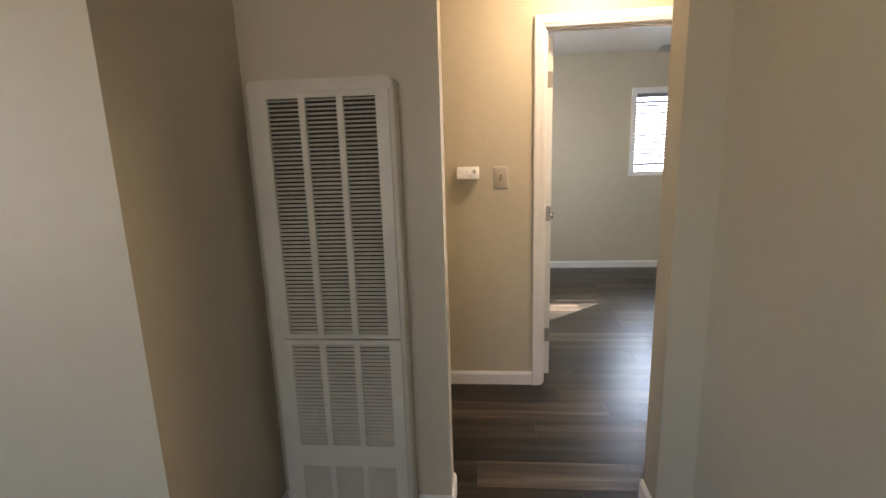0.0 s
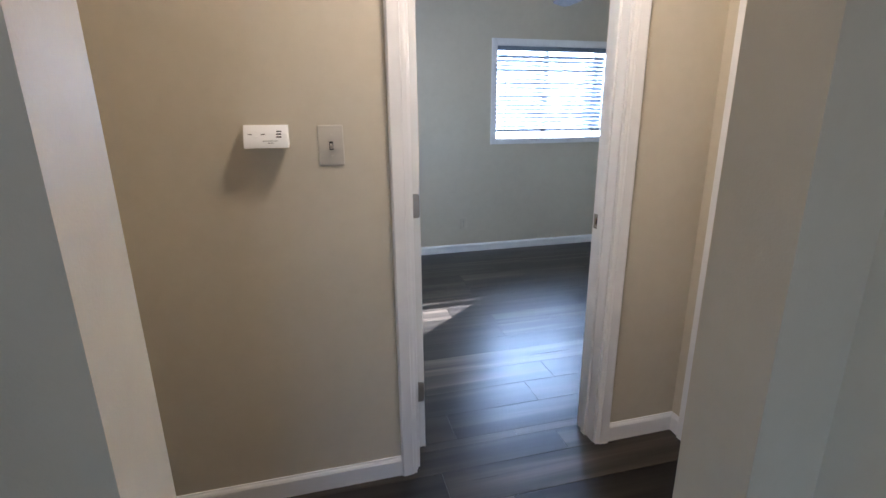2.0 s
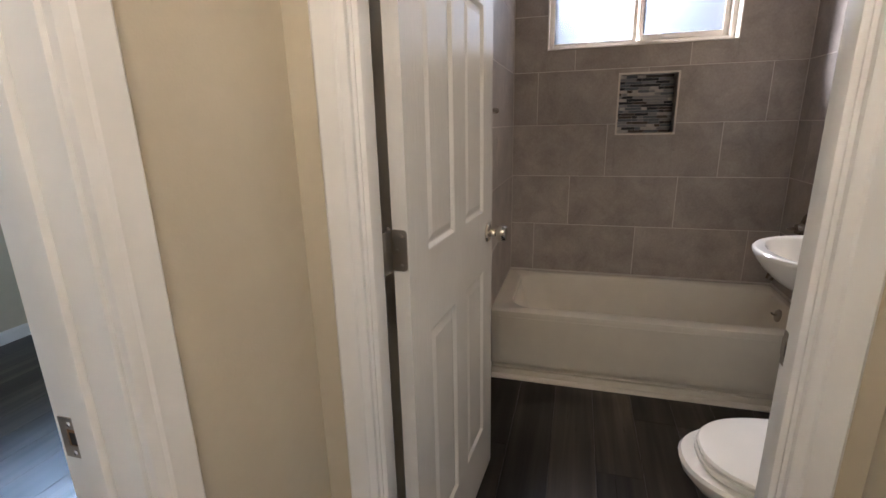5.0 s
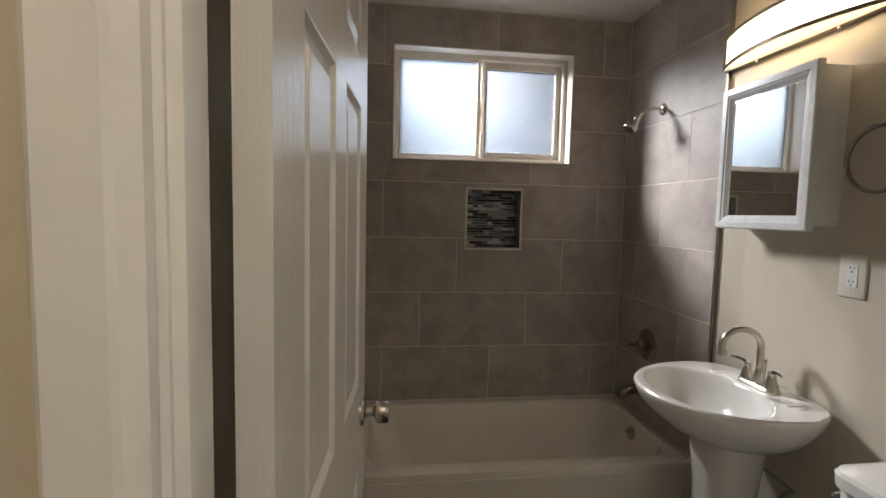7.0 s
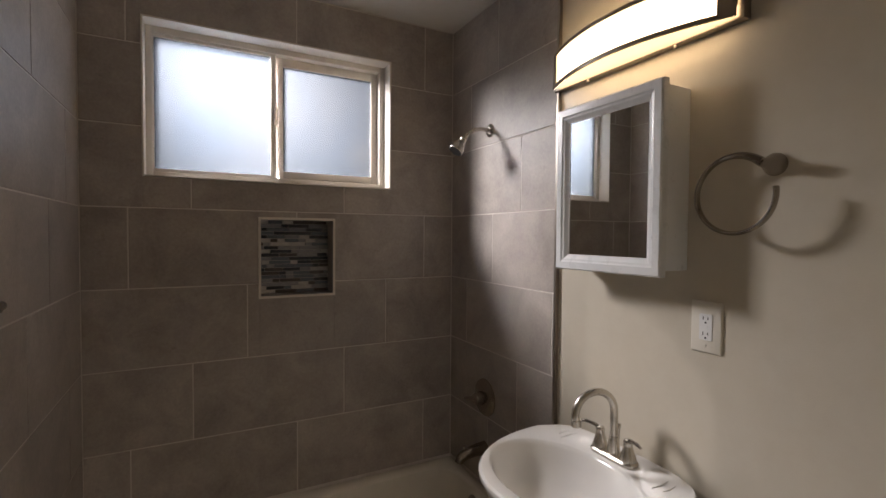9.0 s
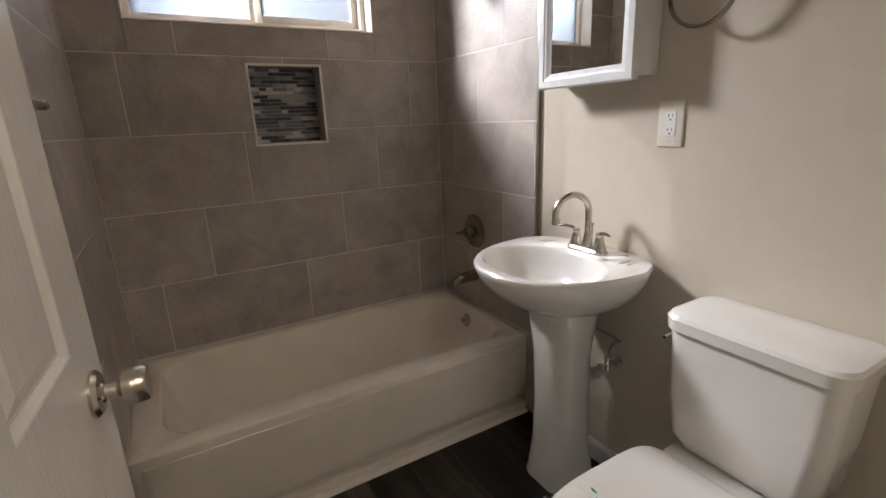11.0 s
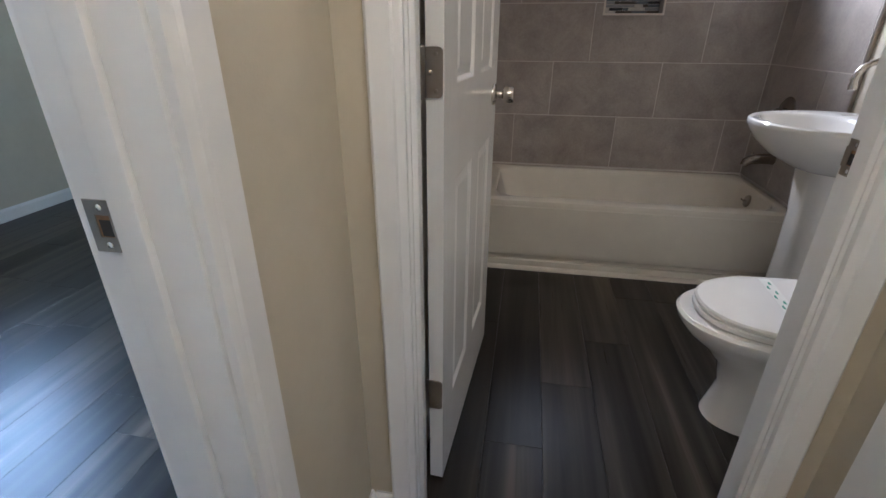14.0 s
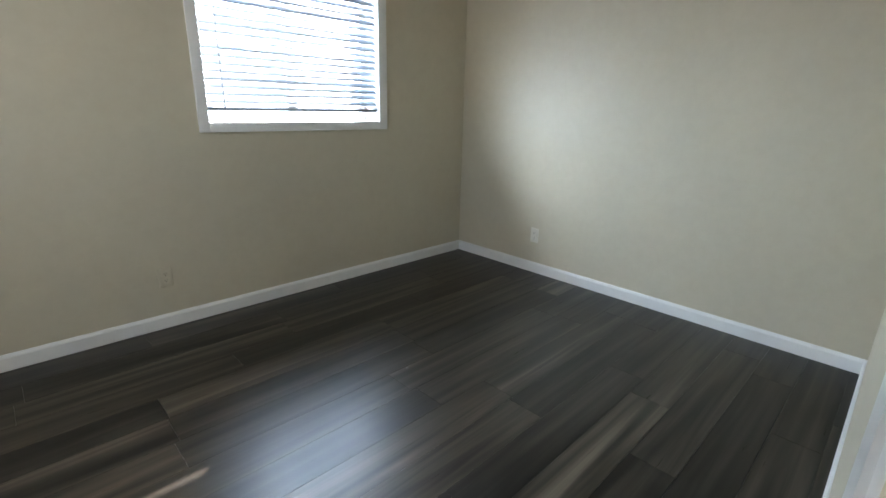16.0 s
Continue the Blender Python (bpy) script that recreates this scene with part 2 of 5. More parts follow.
SHADE = glowing("warm_lit_acrylic", (1.0, 0.70, 0.36), VANITY_E)
DOME = glowing("warm_lit_dome", (1.0, 0.80, 0.54), HALL_E)
CABW = plain("white_cabinet_lacquer", (0.78, 0.79, 0.80), 0.28, vary=0.02)
TAPE = plain("paper_band", (0.74, 0.74, 0.70), 0.7, vary=0.04)
GREEN = plain("green_print", (0.03, 0.26, 0.17), 0.6)
BLACK = plain("black_mark", (0.01, 0.012, 0.02), 0.5)
GREYP = plain("grey_print", (0.25, 0.25, 0.26), 0.6)
PIPE = plain("dull_plumbing_plastic", (0.62, 0.61, 0.58), 0.4)
BRAID = brushed("braided_steel_hose", (0.45, 0.44, 0.42), 0.4)
FANW = plain("fan_blade_grey_wood", (0.22, 0.20, 0.185), 0.4, vary=0.2, scale=20)
GROUND = plain("pale_dry_ground", (0.30, 0.27, 0.22), 0.9, vary=0.2, scale=2)
m_, nt_, p_ = material("mirror_silver")
p_.inputs["Base Color"].default_value, p_.inputs["Metallic"].default_value, p_.inputs["Roughness"].default_value = (0.86, 0.88, 0.88, 1), 1, 0.015
MIRROR = m_


# ---- mesh helpers ----
def mesh_of(name, bm, mat, smooth=True):
    bm.normal_update()
    me = bpy.data.meshes.new(name)
    bm.to_mesh(me)
    bm.free()
    mats = mat if isinstance(mat, (list, tuple)) else [mat]
    for x in mats:
        me.materials.append(x)
    if smooth:
        me.polygons.foreach_set("use_smooth", [True] * len(me.polygons))
        me.set_sharp_from_angle(angle=radians(32))
    return me


def part(name, bm, mat, parent=None, label="", m=None, smooth=True):
    ob = new(name, mesh_of(name, bm, mat, smooth))
    if m is not None:
        ob.matrix_basis = m
    if parent is not None:
        ob.parent = parent
    if label:
        tagged(ob, label)
    return ob


def thing(name, label, category, m=None, group="", kind=""):
    ob = new(name)
    ob.empty_display_size = 0.05
    if m is not None:
        ob.matrix_basis = m
    return tagged(ob, label, category, group, kind)


def setting(name, bm, mat, label="", category="", smooth=False):
    return tagged(part(name, bm, mat, smooth=smooth), label, category, "", "structure")


def box(bm, x0, x1, y0, y1, z0, z1, bev=0.0, seg=2):
    x0, x1, y0, y1, z0, z1 = min(x0, x1), max(x0, x1), min(y0, y1), max(y0, y1), min(z0, z1), max(z0, z1)
    v = [bm.verts.new((x, y, z)) for z in (z0, z1) for y in (y0, y1) for x in (x0, x1)]
    fs = [bm.faces.new([v[i] for i in q]) for q in ((0, 2, 3, 1), (4, 5, 7, 6), (0, 1, 5, 4), (2, 6, 7, 3), (0, 4, 6, 2), (1, 3, 7, 5))]
    if bev:
        es = {e for f in fs for e in f.edges}
        bmesh.ops.bevel(bm, geom=list(es), offset=bev, segments=seg, profile=0.6, affect="EDGES", clamp_overlap=True)


def boxes(rows, bev=0.0, seg=2):
    bm = bmesh.new()
    for r in rows:
        box(bm, *r, bev, seg)
    return bm


def loft(bm, rings, cap0=True, cap1=True, closed=True):
    vs = [[bm.verts.new(p) for p in r] for r in rings]
    n = len(vs[0])
    for a, b in zip(vs, vs[1:]):
        for i in range(n if closed else n - 1):
            bm.faces.new((a[i], a[(i + 1) % n], b[(i + 1) % n], b[i]))
    if cap0:
        bm.faces.new(vs[0][::-1])
    if cap1:
        bm.faces.new(vs[-1])
    return vs


def lathe(bm, profile, m=None, n=28):
    m = m or Matrix()
    rings = [[m @ Vector((r * math.cos(2 * math.pi * i / n), r * math.sin(2 * math.pi * i / n), z)) for i in range(n)] for r, z in profile]
    loft(bm, rings)


def tube(bm, pts, radii, n=14):
    """A round bar along the points, with a radius at each."""
    pts = [Vector(p) for p in pts]
    if not isinstance(radii, (list, tuple)):
        radii = [radii] * len(pts)
    rings, up = [], None
    for i, p in enumerate(pts):
        d = (pts[min(i + 1, len(pts) - 1)] - pts[max(i - 1, 0)]).normalized()
        if up is None:
            up = d.orthogonal().normalized()
        up = (up - d * up.dot(d)).normalized()
        side = d.cross(up)
        rings.append([p + (up * math.cos(2 * math.pi * k / n) + side * math.sin(2 * math.pi * k / n)) * radii[i] for k in range(n)])
    loft(bm, rings)


def rrect(cx, cy, hx, hy, r, z, n=8):
    r = min(r, hx * 0.999, hy * 0.999)
    out = []
    for qx, qy, a0 in ((1, 1, 0), (-1, 1, 90), (-1, -1, 180), (1, -1, 270)):
        for i in range(n + 1):
            a = radians(a0 + 90 * i / n)
            out.append((cx + qx * (hx - r) + r * math.cos(a), cy + qy * (hy - r) + r * math.sin(a), z))
    return out


def egg(cx, cy, hx, front, back, z, n=48, p=2.3, pb=2.3):
    """An outline that is longer to the front (+y) than to the back."""
    out = []
    for i in range(n):
        a = 2 * math.pi * i / n
        c, s = math.cos(a), math.sin(a)
        q = p if s > 0 else pb
        out.append((cx + hx * math.copysign(abs(c) ** (2 / q), c), cy + (front if s > 0 else back) * math.copysign(abs(s) ** (2 / q), s), z))
    return out


def extrude_profile(bm, profile, start, end, u, v):
    """A straight moulding: profile points (a, b) along u and v, swept from start to end."""
    start, end, u, v = Vector(start), Vector(end), Vector(u), Vector(v)
    loft(bm, [[q + u * a + v * b for a, b in profile] for q in (start, end)])
    bmesh.ops.recalc_face_normals(bm, faces=bm.faces)


def screw(bm, m, r=0.0042):
    lathe(bm, [(r, 0.0), (r, 0.0008), (r * 0.7, 0.0016), (0.0003, 0.0018)], m, 12)


def facing(x, y, z, nx, ny, nz=0):
    """A pose at a point whose own +z looks along the normal, +y up where it can."""
    n = Vector((nx, ny, nz)).normalized()
    up = Vector((0, 0, 1)) if abs(n.z) < 0.9 else Vector((0, 1, 0))
    r = up.cross(n).normalized()
    u = n.cross(r)
    return Matrix(((r.x, u.x, n.x, x), (r.y, u.y, n.y, y), (r.z, u.z, n.z, z), (0, 0, 0, 1)))

# ---- the large structure ----
H_BED, H_BATH, H_HALL = 2.50, 2.52, 2.50
setting("ground", boxes([(-600, 600, -600, 600, -0.42, -0.40)]), GROUND, "pale dry ground around the house", "ground")
setting("floor_slab", boxes([(-7.2, 0.5, -4.6, 4.86, -0.40, -0.012)]), UNDER, "dark floor base under the planks", "floor")


def wall_run(name, x0, x1, y0, y1, h, holes=(), axis="x", label="", z0=-0.012, mat=None):
    """A wall as upright blocks round its openings; holes: (from, to, sill, head) along the axis."""
    bm = bmesh.new()
    a0, a1 = (x0, x1) if axis == "x" else (y0, y1)

    def blk(p, q, lo, hi):
        if q - p > 1e-4 and hi - lo > 1e-4:
            box(bm, *((p, q, y0, y1) if axis == "x" else (x0, x1, p, q)), lo, hi)
    at = a0
    for p, q, lo, hi in sorted(holes):
        blk(at, p, z0, h)
        blk(p, q, z0, lo)
        blk(p, q, hi, h)
        at = q
    blk(at, a1, z0, h)
    return setting(name, bm, mat or PAINT, label, "wall")


WB = (-1.935, -0.73, 1.162, 2.050)      # bedroom window opening
BD = (-3.384, -2.587)                   # bedroom doorway, rough
BA = (0.755, 1.494)                     # bathroom doorway, rough
HEAD = 2.078
wall_run("wall_bedroom_north", -4.32, 0.30, 4.65, 4.84, 2.6, [(WB[0], WB[1], WB[2], WB[3])], label="greige painted bedroom wall with a window")
wall_run("wall_bedroom_east", 0.18, 0.30, 1.727, 4.65, 2.6, axis="y", label="greige painted bedroom wall")
# this wall is out of view; its opening is added for the fill lamp
wall_run("wall_bedroom_west", -4.32, -4.20, 1.727, 4.65, 2.6, [(2.68, 3.82, 1.172, 2.05)], axis="y", label="greige painted bedroom wall with an added unseen opening")
wall_run("wall_bedroom_south", -4.70, 0.30, 1.637, 1.727, 2.6, [(BD[0], BD[1], -0.012, HEAD)], label="greige painted wall with a doorway to the bedroom")
wall_run("wall_bath_north", -2.135, 0.152, 1.520, 1.637, 2.6, label="cream painted bathroom wall", mat=BATHP)
wall_run("wall_bath_door", -2.21, -2.135, -0.132, 1.637, 2.6, [(BA[0], BA[1], -0.012, HEAD)], axis="y", label="greige painted wall with the bathroom doorway")
wall_run("wall_bath_south", -2.135, 0.152, -0.132, -0.012, 2.6, label="cream painted bathroom wall", mat=BATHP)
WW = (0.330, 1.318, 1.722, 2.318)       # bathroom window opening
NI = (0.598, 0.912, 1.242, 1.577)       # niche opening
bm = bmesh.new()
for r in [(0.0015, 0.152, -0.012, WW[0], -0.012, 2.6), (0.0015, 0.152, WW[1], 1.52, -0.012, 2.6), (0.0015, 0.152, WW[0], WW[1], WW[3], 2.6),
          (0.0015, 0.152, WW[0], WW[1], NI[3], WW[2]), (0.0015, 0.152, WW[0], NI[0], -0.012, NI[3]), (0.0015, 0.152, NI[1], WW[1], -0.012, NI[3]),
          (0.0015, 0.152, NI[0], NI[1], -0.012, NI[2]), (0.10, 0.152, NI[0], NI[1], NI[2], NI[3])]:
    box(bm, *r)
wall_east = setting("wall_bath_east", bm, GROUT, "grouted tile backing with a window and a niche", "wall")
# hall and the heater alcove
wall_run("wall_hall_south", -3.083, -2.21, 0.532, 0.662, 2.6, label="greige painted hall wall beside the cabinet")
wall_run("wall_heater", -4.66, -3.860, 0.547, 0.672, 2.6, label="greige painted wall behind the wall heater")
setting("wall_hall_return", boxes([(BD[1] + 0.0005, -2.211, 1.602, 1.6365, -0.012, 2.499)]), PAINT, "greige painted thicker wall between the two doorways", "wall")
setting("wall_hall_header", boxes([(-3.860, -3.083, 0.545, 0.665, 2.10, 2.6)]), PAINT, "painted header over the hall opening", "wall")
wall_run("wall_hall_west", -4.70, -4.58, 0.672, 1.637, 2.6, axis="y", label="greige painted hall end wall")
wall_run("wall_alcove_west", -4.66, -4.54, -0.075, 0.547, 2.6, axis="y", label="greige painted alcove wall")
wall_run("wall_alcove_east", -2.95, -2.83, -4.60, 0.532, 2.6, axis="y", label="greige painted long wall")
wall_run("wall_living_north", -7.20, -4.66, -0.075, 0.045, 2.6, label="grey white painted living room wall")
wall_run("wall_living_west", -7.20, -7.08, -4.60, -0.075, 2.6, [(-2.95, -0.95, 0.7, 2.2)], axis="y", label="painted living room wall with a window opening")
wall_run("wall_living_south", -7.08, -2.95, -4.60, -4.48, 2.6, [(-5.3, -3.5, 0.7, 2.1)], label="painted living room wall with a window opening")

for nm, r, lab in (("ceiling_bedroom", (-4.20, 0.18, 1.727, 4.65, H_BED, 2.6), "white bedroom ceiling"), ("ceiling_bath", (-2.135, 0.012, -0.012, 1.52, H_BATH, 2.6), "white bathroom ceiling"),
                   ("ceiling_hall", (-4.58, -2.21, 0.665, 1.637, H_HALL, 2.6), "white hall ceiling"), ("ceiling_alcove", (-4.54, -2.95, -0.075, 0.545, H_HALL, 2.6), "white alcove ceiling"),
                   ("ceiling_living", (-7.08, -2.95, -4.48, -0.075, H_HALL, 2.6), "white living room ceiling")):
    setting(nm, boxes([r]), CEIL, lab, "ceiling")
setting("roof", boxes([(-7.3, 0.31, -4.7, 4.90, 2.601, 2.75)]), GROUND, "flat roof over the house", "roof")


# ---- trim ----
def baseboard(name, a, b, n):
    """A skirting from a to b along a wall whose face looks along n."""
    prof = [(0, 0.0), (0.013, 0.0), (0.013, 0.066), (0.010, 0.074), (0.0065, 0.079), (0.005, 0.084), (0, 0.084)]
    bm = bmesh.new()
    extrude_profile(bm, prof, (*a, 0.0), (*b, 0.0), (*n, 0), (0, 0, 1))
    return tagged(part(name, bm, TRIM, smooth=False), "white painted baseboard along the wall", "baseboard", "baseboards", "structure")


CAS_W = 0.060
for a, b, n in (((-4.2, 4.65), (0.18, 4.65), (0, -1)), ((0.18, 1.727), (0.18, 4.65), (-1, 0)), ((-4.2, 1.727), (-4.2, 4.65), (1, 0)), ((-4.2, 1.727), (BD[0] - 0.046, 1.727), (0, 1)), ((BD[1] + 0.046, 1.727), (0.18, 1.727), (0, 1)),
                ((-4.58, 1.637), (BD[0] - 0.046, 1.637), (0, -1)), ((BD[1] + 0.046, 1.602), (-2.21, 1.602), (0, -1)), ((-2.21, BA[1] + 0.046), (-2.21, 1.589), (-1, 0)),
                ((-2.135, 1.52), (-0.78, 1.52), (0, -1)), ((-2.135, -0.012), (-0.78, -0.012), (0, 1)), ((-2.135, 0.0), (-2.135, BA[0] - 0.046), (1, 0)),
                ((-4.54, 0.547), (-4.49, 0.547), (0, -1)), ((-3.99, 0.547), (-3.860, 0.547), (0, -1)), ((-3.860, 0.534), (-3.860, 0.685), (1, 0)), ((-3.083, 0.519), (-3.083, 0.675), (-1, 0)), ((-3.083, 0.532), (-2.95, 0.532), (0, -1)),
                ((-2.95, -4.48), (-2.95, 0.519), (-1, 0)), ((-4.54, -0.075), (-4.54, 0.547), (1, 0)), ((-7.08, -0.075), (-4.54, -0.075), (0, -1)), ((-4.58, 0.672), (-3.860, 0.672), (0, 1))):
    baseboard("baseboard", a, b, n)

CAS = [(0.0, 0.0), (0.0, 0.012), (0.005, 0.015), (0.014, 0.0155), (0.018, 0.0195), (0.030, 0.0195), (0.046, 0.0215), (0.054, 0.0220), (0.060, 0.017), (0.060, 0.0)]


def door_frame(name, axis, lo, hi, f0, f1, label, deep=0.0):
    """Jambs, stops and casing of a doorway; lo, hi along the axis, f0 and f1 the two wall faces; deep: how much thicker the wall is at hi."""
    t = thing(name, label, "door frame", kind="structure")

    def P(a, f, z):
        return (a, f, z) if axis == "x" else (f, a, z)

    def bx(a0, a1, g0, g1, z0, z1, bev=0.0015):
        bm = bmesh.new()
        box(bm, *((a0, a1, g0, g1) if axis == "x" else (g0, g1, a0, a1)), z0, z1, bev)
        return bm
    j0, j1 = lo + 0.018, hi - 0.018
    part("jamb", bx(lo + 0.0005, j0, f0 + 0.001, f1 - 0.001, 0, HEAD - 0.001), TRIM, t)
    part("jamb", bx(j1, hi - 0.0005, f0 - deep + 0.001, f1 - 0.001, 0, HEAD - 0.001), TRIM, t)
    part("head_jamb", bx(j0, j1, f0 + 0.001, f1 - 0.001, HEAD - 0.019, HEAD - 0.001), TRIM, t)
    s0, s1 = f0 + 0.014, f0 + 0.046
    if name == "bath_door_frame":
        s0, s1 = f0 + 0.003, f0 + 0.036
    part("door_stop", bx(j0, j0 + 0.011, s0, s1, 0, HEAD - 0.019, 0.003), TRIM, t)
    part("door_stop", bx(j1 - 0.011, j1, s0, s1, 0, HEAD - 0.019, 0.003), TRIM, t)
    part("door_stop", bx(j0 + 0.011, j1 - 0.011, s0, s1, HEAD - 0.030, HEAD - 0.019, 0.003), TRIM, t)
    ax = Vector((1, 0, 0)) if axis == "x" else Vector((0, 1, 0))
    fx = Vector((0, 1, 0)) if axis == "x" else Vector((1, 0, 0))
    top = HEAD - 0.013
    for f, s in ((f0, -1), (f1, 1)):
        # the bathroom's side wall stands close to the hinges and leaves no room for a casing there
        tight = axis == "y" and s > 0
        ends = ((j0 - 0.006, -1.0, f), (j1 + 0.006, 0.2 if tight else 1.0, f - deep if s < 0 else f))
        for a, d, g in ends[:1] if tight else ends:
            bm = bmesh.new()
            rows = [[Vector(P(a, g, z + (u if z > 1 else 0))) + ax * d * u + fx * s * w for u, w in CAS] for z in (0.0, top)]
            loft(bm, rows)
            bmesh.ops.recalc_face_normals(bm, faces=bm.faces)
            part("casing", bm, TRIM, t)
        bm = bmesh.new()
        rows = [[Vector(P(a + d * u, g, top + u)) + fx * s * w for u, w in CAS] for a, d, g in ends]
        loft(bm, rows)
        bmesh.ops.recalc_face_normals(bm, faces=bm.faces)
        part("casing", bm, TRIM, t)
    return t


bed_frame = door_frame("bedroom_door_frame", "x", BD[0], BD[1], 1.637, 1.727, "white painted bedroom door frame with moulded casing", 0.035)
bath_frame = door_frame("bath_door_frame", "y", BA[0], BA[1], -2.21, -2.135, "white painted bathroom door frame with moulded casing")


def strike_plate(parent, m):
    """A strike plate with two screws and a raw mortise behind its hole; own +z off the jamb, +y up."""
    bm = bmesh.new()
    w, h, hw, hh = 0.018, 0.029, 0.0085, 0.0125
    for r in ((-w, w, hh, h), (-w, w, -h, -hh), (-w, -hw, -hh, hh), (hw, w, -hh, hh)):
        box(bm, *r, 0.0002, 0.0018)
    box(bm, w, w + 0.005, -hh * 1.3, hh * 1.3, -0.004, 0.0016, 0.001)
    p = part("strike_plate", bm, HINGEM, parent, "brushed nickel strike plate", m)
    bm = bmesh.new()
    box(bm, -hw, hw, -hh, hh, -0.001, 0.0004)
    part("mortise", bm, RAWWOOD, p, "raw wooden latch mortise")
    bm = bmesh.new()
    box(bm, -hw * 0.7, hw, -hh * 0.9, hh * 0.55, 0.0005, 0.0008)
    part("latch_hole", bm, DARKM, p)
    for y in (-0.021, 0.021):
        bm = bmesh.new()
        screw(bm, pose(0, y, 0.0018), 0.0038)
        part("screw", bm, CHROME, p)


strike_plate(bed_frame, facing(BD[1] - 0.0180, 1.703, 0.957, -1, 0))
strike_plate(bath_frame, facing(-2.157, BA[0] + 0.0180, 0.962, 0, 1) @ Matrix.Scale(-1, 4, (1, 0, 0)))


# ---- doors ----
def door_leaf_mesh(w, h, t):
    """A moulded six-panel slab: hinge edge at x = 0, y from 0 to t, both faces panelled."""
    st, mid = 0.112, 0.098
    pw = (w - 2 * st - mid) / 2
    xs = [0, st, st + pw, st + pw + mid, w - st, w]
    zs = [0, 0.215, 0.830, 1.030, 1.640, 1.740, 1.935, h]
    bm = bmesh.new()
    for yy, flip in ((0, False), (t, True)):
        grid = [[bm.verts.new((x, yy, z)) for x in xs] for z in zs]
        panels = []
        for j in range(len(zs) - 1):
            for i in range(len(xs) - 1):
                q = [grid[j][i], grid[j][i + 1], grid[j + 1][i + 1], grid[j + 1][i]]
                f = bm.faces.new(q[::-1] if flip else q)
                if i in (1, 3) and j in (1, 3, 5):
                    panels.append(f)
        bm.normal_update()
        bmesh.ops.inset_individual(bm, faces=panels, thickness=0.004, depth=-0.001)
        bmesh.ops.inset_individual(bm, faces=panels, thickness=0.011, depth=-0.0075)
        bmesh.ops.inset_individual(bm, faces=panels, thickness=0.007, depth=0.0)
        bmesh.ops.inset_individual(bm, faces=panels, thickness=0.026, depth=0.006)
    ring = [(0, 0, 0), (w, 0, 0), (w, t, 0), (0, t, 0)]
    lo = [bm.verts.new(p) for p in ring]
    hi = [bm.verts.new((x, y, h)) for x, y, z in ring]
    for a, b in ((1, 2), (3, 0)):
        bm.faces.new((lo[a], lo[b], hi[b], hi[a]))
    bm.faces.new(lo[::-1])
    bm.faces.new(hi)
    return bm


def knob(parent, x, y, z, s):
    """A round privacy knob on a rose; s: +1 or -1, the way along y that it stands off."""
    m = Matrix.Translation((x, y, z)) @ pose(0, 0, 0, -90 * s)
    bm = bmesh.new()
    lathe(bm, [(0.033, 0), (0.033, 0.004), (0.028, 0.009), (0.016, 0.011), (0.013, 0.014)], m)
    k = part("rose", bm, NICKEL, parent)
    bm = bmesh.new()
    lathe(bm, [(0.0115, 0.010), (0.011, 0.028), (0.016, 0.032), (0.024, 0.036), (0.0265, 0.046), (0.0255, 0.062), (0.0235, 0.0655), (0.010, 0.067), (0.0005, 0.067)], m)
    part("knob", bm, NICKEL, parent, "satin nickel round door knob")


def hinge(parent, y, z, t, s):
    """A butt hinge at the hinge edge: a leaf on the edge, a leaf towards the jamb and a knuckled barrel."""
    bm = bmesh.new()
    rows = [rrect(0, 0, 0.0195, 0.0445, 0.010, q) for q in (0, 0.0022)]
    loft(bm, rows)
    lf = part("hinge", bm, HINGEM, parent, "brushed nickel butt hinge", Matrix.Translation((-0.0004, t / 2 + 0.0035, z)) @ pose(0, 0, 0, 90, 0, -90))
    for a, b in ((0.006, 0.032), (-0.004, 0.0), (0.006, -0.032)):
        bm = bmesh.new()
        screw(bm, pose(a, b, 0.0022), 0.0042)
        part("screw", bm, HINGEM, lf)
    bm = bmesh.new()
    for k in range(5):
        z0 = z - 0.0445 + k * 0.0178
        lathe(bm, [(0.0058, z0 + 0.0003), (0.0062, z0 + 0.001), (0.0062, z0 + 0.0168), (0.0058, z0 + 0.0175)], Matrix.Translation((-0.006, y, 0)), 14)
    lathe(bm, [(0.003, z - 0.048), (0.0045, z - 0.0445)], Matrix.Translation((-0.006, y, 0)), 12)
    lathe(bm, [(0.0048, z + 0.0445), (0.003, z + 0.049)], Matrix.Translation((-0.006, y, 0)), 12)
    b = part("hinge_barrel", bm, HINGEM, parent)
    bm = bmesh.new()
    box(bm, -0.048, -0.010, s, s + 0.002, z - 0.0445, z + 0.0445, 0.0008)
    part("jamb_leaf", bm, HINGEM, b)


def door(name, label, m, w, knob_z, hinges, barrel_y, jamb_y, group="six-panel doors"):
    t = thing(name, label, "door", m, group)
    part("leaf", door_leaf_mesh(w, 2.035, 0.035), DOOR, t, smooth=False)
    knob(t, w - 0.064, 0.0, knob_z, -1)
    knob(t, w - 0.064, 0.035, knob_z, 1)
    for z in hinges:
        hinge(t, barrel_y, z, 0.035, jamb_y)
    bm = bmesh.new()
    box(bm, w - 0.0002, w + 0.0012, 0.006, 0.029, knob_z - 0.028, knob_z + 0.028, 0.0005)
    lp = part("latch_plate", bm, NICKEL, t)
    bm = bmesh.new()
    box(bm, w + 0.001, w + 0.010, 0.011, 0.024, knob_z - 0.008, knob_z + 0.008, 0.002)
    part("latch_bolt", bm, NICKEL, lp)
    return t


